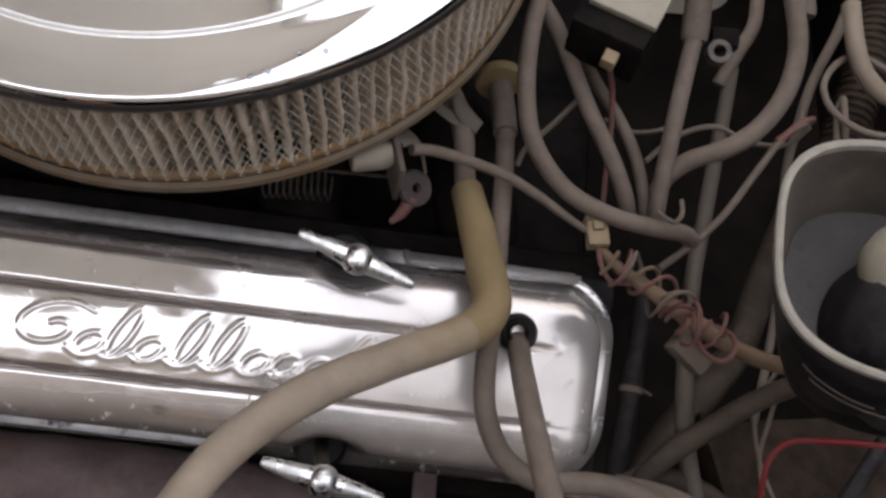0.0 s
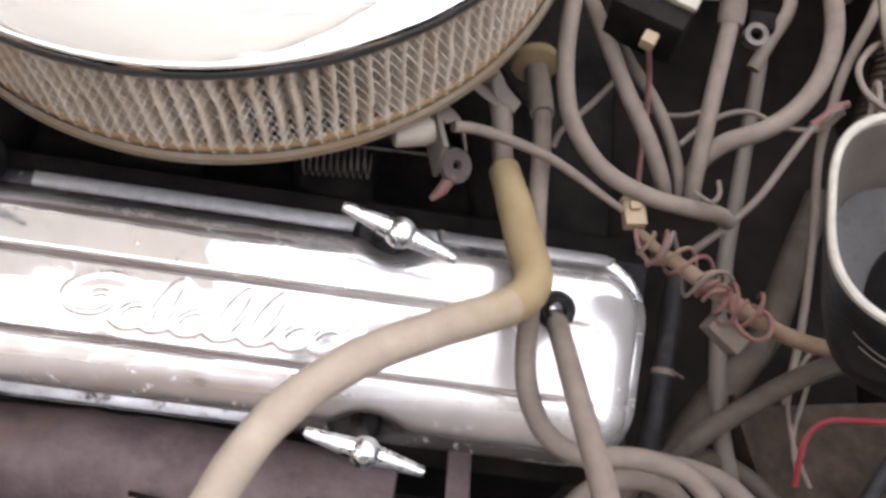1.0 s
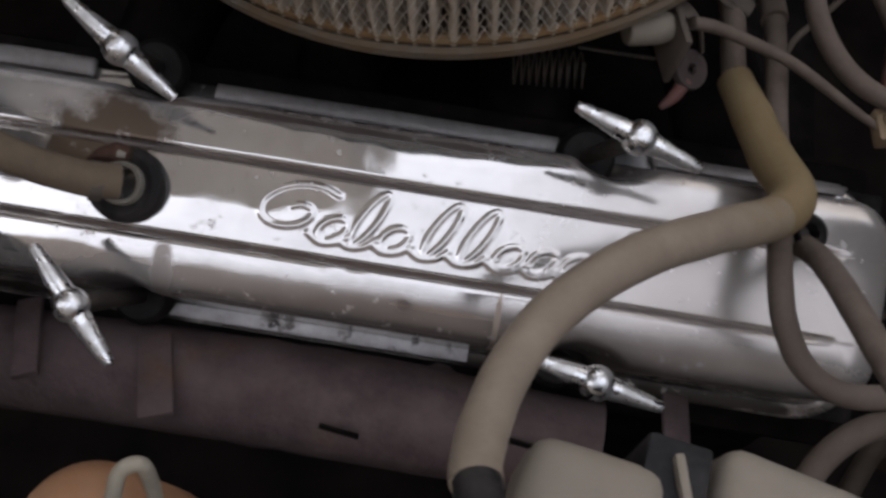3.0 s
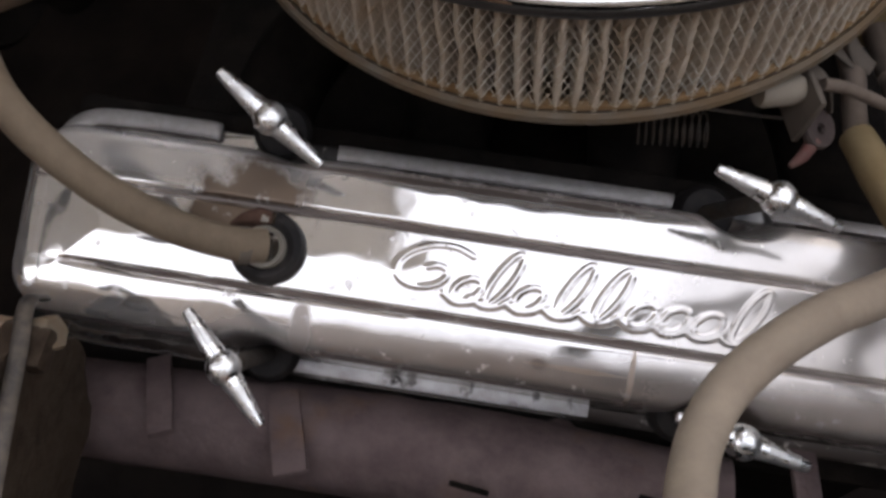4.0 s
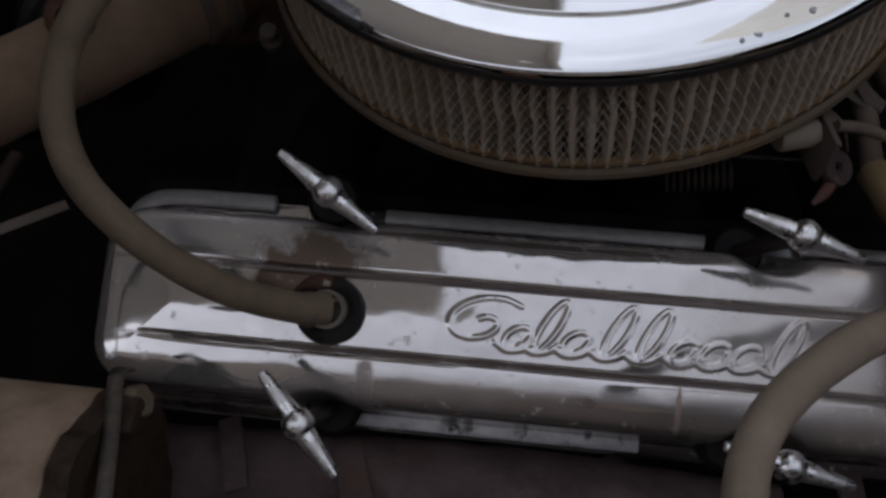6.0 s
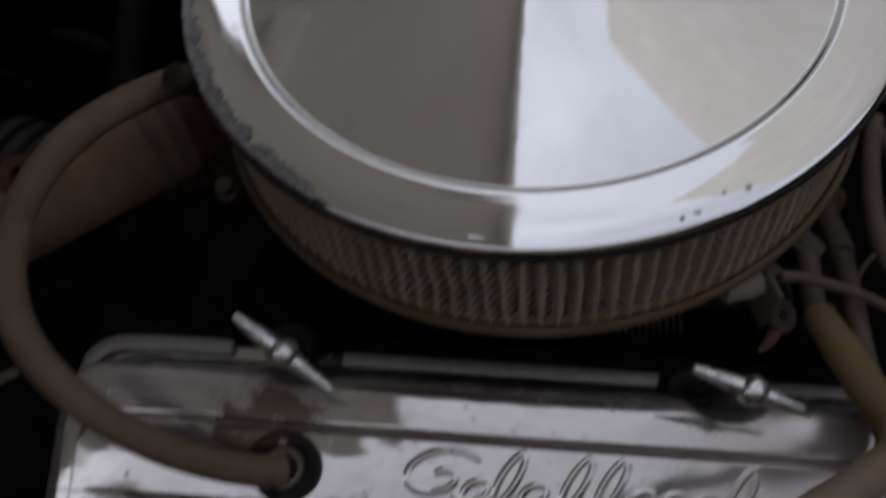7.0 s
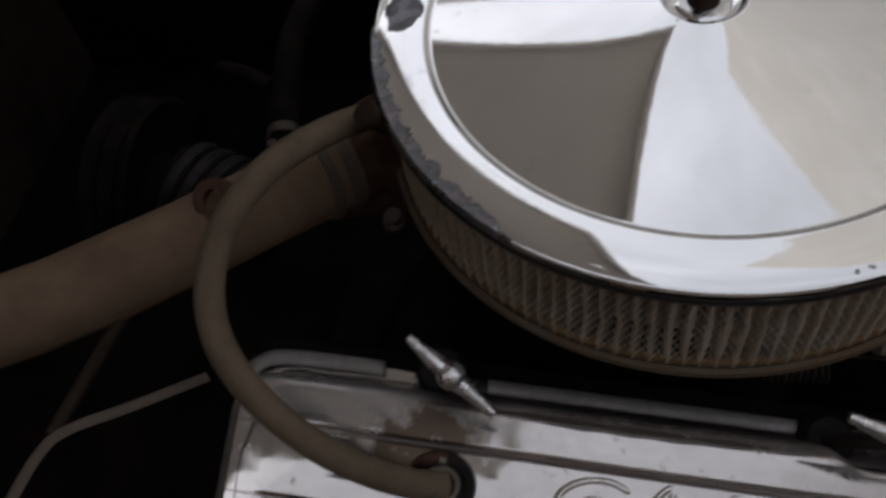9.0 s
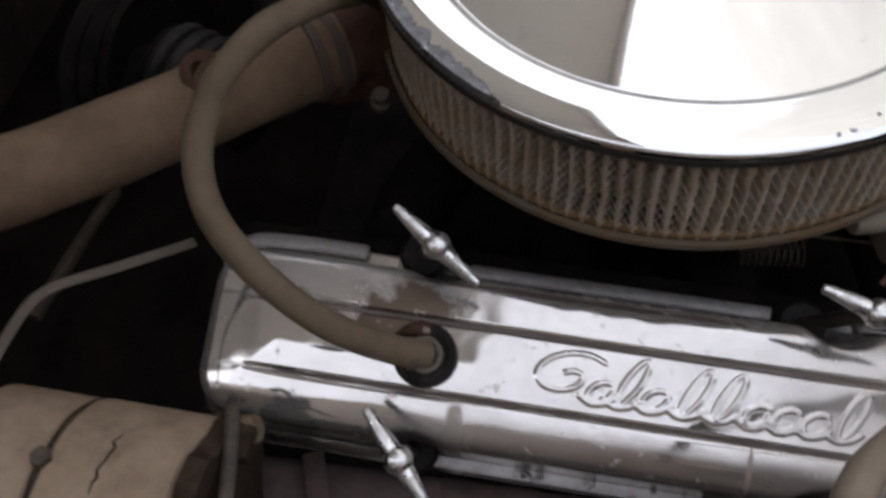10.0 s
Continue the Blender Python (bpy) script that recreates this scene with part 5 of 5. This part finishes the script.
part("band", lathe([(0.0112, -0.004), (0.0132, -0.004), (0.0136, 0.0), (0.0132, 0.004), (0.0112, 0.004)], 28, None, toward((-0.288, 0.224, -0.0845), (0.010, -0.04, -0.004)), close=True), DARK_STEEL, cp, "dull steel band")
part("band_screw", lathe([(0, 0), (0.004, 0), (0.004, 0.006), (0.003, 0.0075), (0, 0.0075)], 10, None, toward((-0.283, 0.196, -0.066), (0, -0.2, 1))), DARK_STEEL, cp, "dull screw head")
hose("rubber_plug", [(-0.362, 0.288, -0.08), (-0.345, 0.282, -0.078), (-0.328, 0.276, -0.078), (-0.312, 0.270, -0.08)], [0.005, 0.0075, 0.0075, 0.006], BLACK_CAST, "dark rubber plug behind the coolant pipe", "plug")
fan = tagged(empty("fan_pulley", pose(-0.40, 0.19, -0.12, 0, 90, 0)), "dark dusty fan pulley with two belt grooves at the engine front", "pulley")
part("rim", lathe([(0.03, -0.020), (0.070, -0.020), (0.074, -0.016), (0.066, -0.009), (0.074, -0.001), (0.066, 0.006), (0.074, 0.014), (0.070, 0.018), (0.058, 0.012), (0.03, 0.008)], 56, close=True), BLACK_CAST, fan)
fan_hub = part("hub", lathe([(0, 0.030), (0.022, 0.028), (0.026, 0.020), (0.030, 0.008), (0.030, -0.018), (0, -0.018)], 32), BLACK_CAST, fan)
for k in range(4):
    part("hub_bolt", lathe([(0, 0.026), (0.005, 0.026), (0.005, 0.033), (0, 0.033)], 6, None, Matrix.Translation((0.016 * math.cos(1.57 * k + 0.4), 0.016 * math.sin(1.57 * k + 0.4), 0))), DARK_STEEL, fan_hub)
tagged(part("stub_bolt", lathe([(0, 0), (0.007, 0), (0.007, 0.006), (0.005, 0.0075), (0.0045, 0.014), (0, 0.014)], 12, None, toward((-0.162, 0.099, -0.010), (0.1, -0.3, 0.9))), DARK_STEEL), "small steel bolt below the air cleaner", "bolt")
tagged(part("vacuum_fitting", tube([(-0.150, 0.125, 0.040), (-0.160, 0.112, 0.060), (-0.166, 0.106, 0.074)], [0.006, 0.0055, 0.007], 14, 4), RUST), "rusty vacuum fitting beside the air cleaner", "fitting")
hose("steel_strap", [(-0.299, -0.16, 0.02), (-0.298, -0.13, 0.025), (-0.294, -0.102, 0.03), (-0.29, -0.076, 0.03), (-0.282, -0.063, 0.028), (-0.26, -0.046, 0.022), (-0.232, -0.02, 0.01)], 0.0029, DUSTY_ALLOY, "flat dusty steel strap arching beside the engine front", "strap", flat=0.35)
hose("dark_conduit", [(-0.392, -0.018, -0.12), (-0.387, 0.019, -0.12), (-0.381, 0.058, -0.12), (-0.375, 0.089, -0.12)], 0.005, DARK_HOSE, "dark conduit behind the steel strap", "conduit")

comp = tagged(empty("compressor", pose(-0.205, -0.150, -0.050, 0, 3, 0)), "dusty alloy accessory body with dark joints and a rusty end plate", "compressor")
for x0, x1, r in ((-0.112, -0.0635, 0.0575), (-0.0615, 0.001, 0.0580)):
    part("drum", lathe([(0, x0), (r - 0.002, x0), (r, x0 + 0.002), (r, x1 - 0.002), (r - 0.002, x1), (0, x1)], 56, None, pose(0, 0, 0, 0, 90, 0)), TAN_ALLOY, comp)
core = part("core", lathe([(0, -0.111), (0.0550, -0.111), (0.0550, 0.0), (0, 0.0)], 40, None, pose(0, 0, 0, 0, 90, 0)), DARK_STEEL, comp)
rnd2 = random.Random(11)
for x0, a0, a1 in ((-0.0625, 20, 150), (-0.034, 60, 92)):
    seam = [(x0 + rnd2.uniform(-0.0011, 0.0011), 0.0578 * math.cos(radians(a0 + (a1 - a0) * q / 12)), 0.0578 * math.sin(radians(a0 + (a1 - a0) * q / 12))) for q in range(13)]
    part("seam", tube(seam, [0.0003, 0.0008, 0.0006, 0.0009, 0.0003], 8, 4), RUST, core, "dark uneven seam")
bm = bmesh.new()
prof = []
for j in range(48):
    r = 0.056 + (0.004 if (j // 3) % 2 else 0.0)
    t_ = 2 * math.pi * j / 48
    prof.append((r * math.cos(t_), r * math.sin(t_)))
a_ = [bm.verts.new((0.002, y_, z_)) for y_, z_ in prof]
b_ = [bm.verts.new((0.012, y_ * 0.97, z_ * 0.97)) for y_, z_ in prof]
for j in range(48):
    bm.faces.new((a_[j], a_[(j + 1) % 48], b_[(j + 1) % 48], b_[j]))
bm.faces.new(b_)
bm.faces.new(a_[::-1])
bmesh.ops.recalc_face_normals(bm, faces=bm.faces)
part("end_plate", bm, RUST, comp, "rusty toothed end plate", smooth=False)
part("mounting_ear", block(0.010, 0.018, 0.012, Matrix.Translation((0.017, 0.040, 0.030)), 0.003), RUST, comp)
part("bracket_bar", tube([(0.004, 0.066, 0.018), (0.007, 0.058, 0.034), (0.015, 0.035, 0.041), (0.022, 0.008, 0.045), (0.029, -0.022, 0.047)], 0.0035, 10, 6, 0.45), DARK_STEEL, comp, "flat dark steel bracket over the end plate")
part("end_nut", lathe([(0, 0), (0.0075, 0), (0.0085, 0.0015), (0.0085, 0.008), (0.007, 0.010), (0, 0.010)], 6, None, toward((0.012, 0.047, 0.026), (1, 0.15, 0.35))), BASE_STEEL, comp, "pale worn hexagon nut")
for k in range(3):
    an = radians(80 + 35 * k)
    part("casing_bolt", lathe([(0, 0), (0.005, 0), (0.005, 0.004), (0, 0.004)], 6, None, toward((-0.062, 0.057 * math.cos(an), 0.057 * math.sin(an)), (0, math.cos(an), math.sin(an)))), DARK_STEEL, comp)

# ---- exhaust manifold and what lies in front of it ----
man = tagged(empty("exhaust_manifold"), "purplish-brown cast exhaust manifold below the valve cover", "manifold")
log = part("log", tube([(-0.298, -0.1, -0.15), (-0.221, -0.104, -0.15), (-0.113, -0.102, -0.15), (0.001, -0.102, -0.15), (0.117, -0.106, -0.15)], [0.024, 0.027, 0.028, 0.028, 0.026], 24, 8, 1.0, wobble=0.05), MANIFOLD_IRON, man)
for at, sx in ((pose(-0.173, -0.099, -0.118, -20, 4, 24), 0.013), (pose(-0.103, -0.108, -0.118, -20, 4, 22), 0.017), (pose(0.151, -0.098, -0.125, -20, 4, 0), 0.013)):
    part("heat_tab", block(sx, 0.050, 0.0045, at, 0.0015), MANIFOLD_IRON, log)
for at in ((-0.158, -0.101, -0.158), (-0.062, -0.099, -0.158), (0.031, -0.102, -0.158)):
    part("port", tube([at, (at[0], at[1] + 0.03, at[2] - 0.012), (at[0], at[1] + 0.055, at[2] - 0.016)], [0.018, 0.017, 0.020], 18, 4), MANIFOLD_IRON, man)

for at in ((-0.009, -0.12, -0.122), (0.082, -0.112, -0.124)):
    part("casting_slit", block(0.020, 0.0016, 0.004, Matrix.Translation(at) @ pose(0, 0, 0, -20, 4, -6), 0.0008), BLACK_CAST, log, "dark slit in the casting")

box = tagged(empty("cover_box"), "beige dusty moulded cover with a dark clip", "cover")
part("front_half", block(0.043, 0.060, 0.05, Matrix.Translation((0.092, -0.172, 0.021)) @ pose(0, 0, 0, -6, 4, -8), 0.011, None, 4), BEIGE_PLASTIC, box)
part("rear_half", block(0.050, 0.060, 0.05, Matrix.Translation((0.152, -0.166, 0.008)) @ pose(0, 0, 0, -6, 6, -12), 0.009, None, 4), BEIGE_PLASTIC, box)
part("dark_clip", block(0.020, 0.040, 0.044, Matrix.Translation((0.117, -0.155, 0.016)) @ pose(0, 0, 0, -6, 4, -8), 0.002), BLACK_PLASTIC, box, "black clip")
part("clip_edge", block(0.003, 0.030, 0.005, Matrix.Translation((0.123, -0.153, 0.039)) @ pose(0, 0, 0, -6, 4, 12), 0.001), BEIGE_PLASTIC, box)
res = tagged(empty("washer_bottle", pose(-0.078, -0.189, -0.022, 0, 0, 0)), "orange-tan plastic bottle shoulder below the manifold", "bottle")
part("shoulder", lathe([(0, 0.002), (0.014, 0.001), (0.024, -0.004), (0.029, -0.014), (0.030, -0.09), (0, -0.09)], 40), ORANGE_PLASTIC, res)
part("cap", lathe([(0, 0.012), (0.012, 0.012), (0.014, 0.010), (0.014, -0.004), (0, -0.004)], 28, None, Matrix.Translation((0.004, -0.012, 0))), CREAM_PLASTIC, res, "cream cap")
hose("washer_tube", [(-0.061, -0.18, -0.01), (-0.058, -0.173, 0), (-0.056, -0.167, 0.005), (-0.052, -0.164, 0.006), (-0.049, -0.164, 0.003), (-0.049, -0.169, -0.01), (-0.049, -0.175, -0.02)], 0.0028, CREAM_PLASTIC, "pale plastic tube bent in a loop over the bottle", "tube")
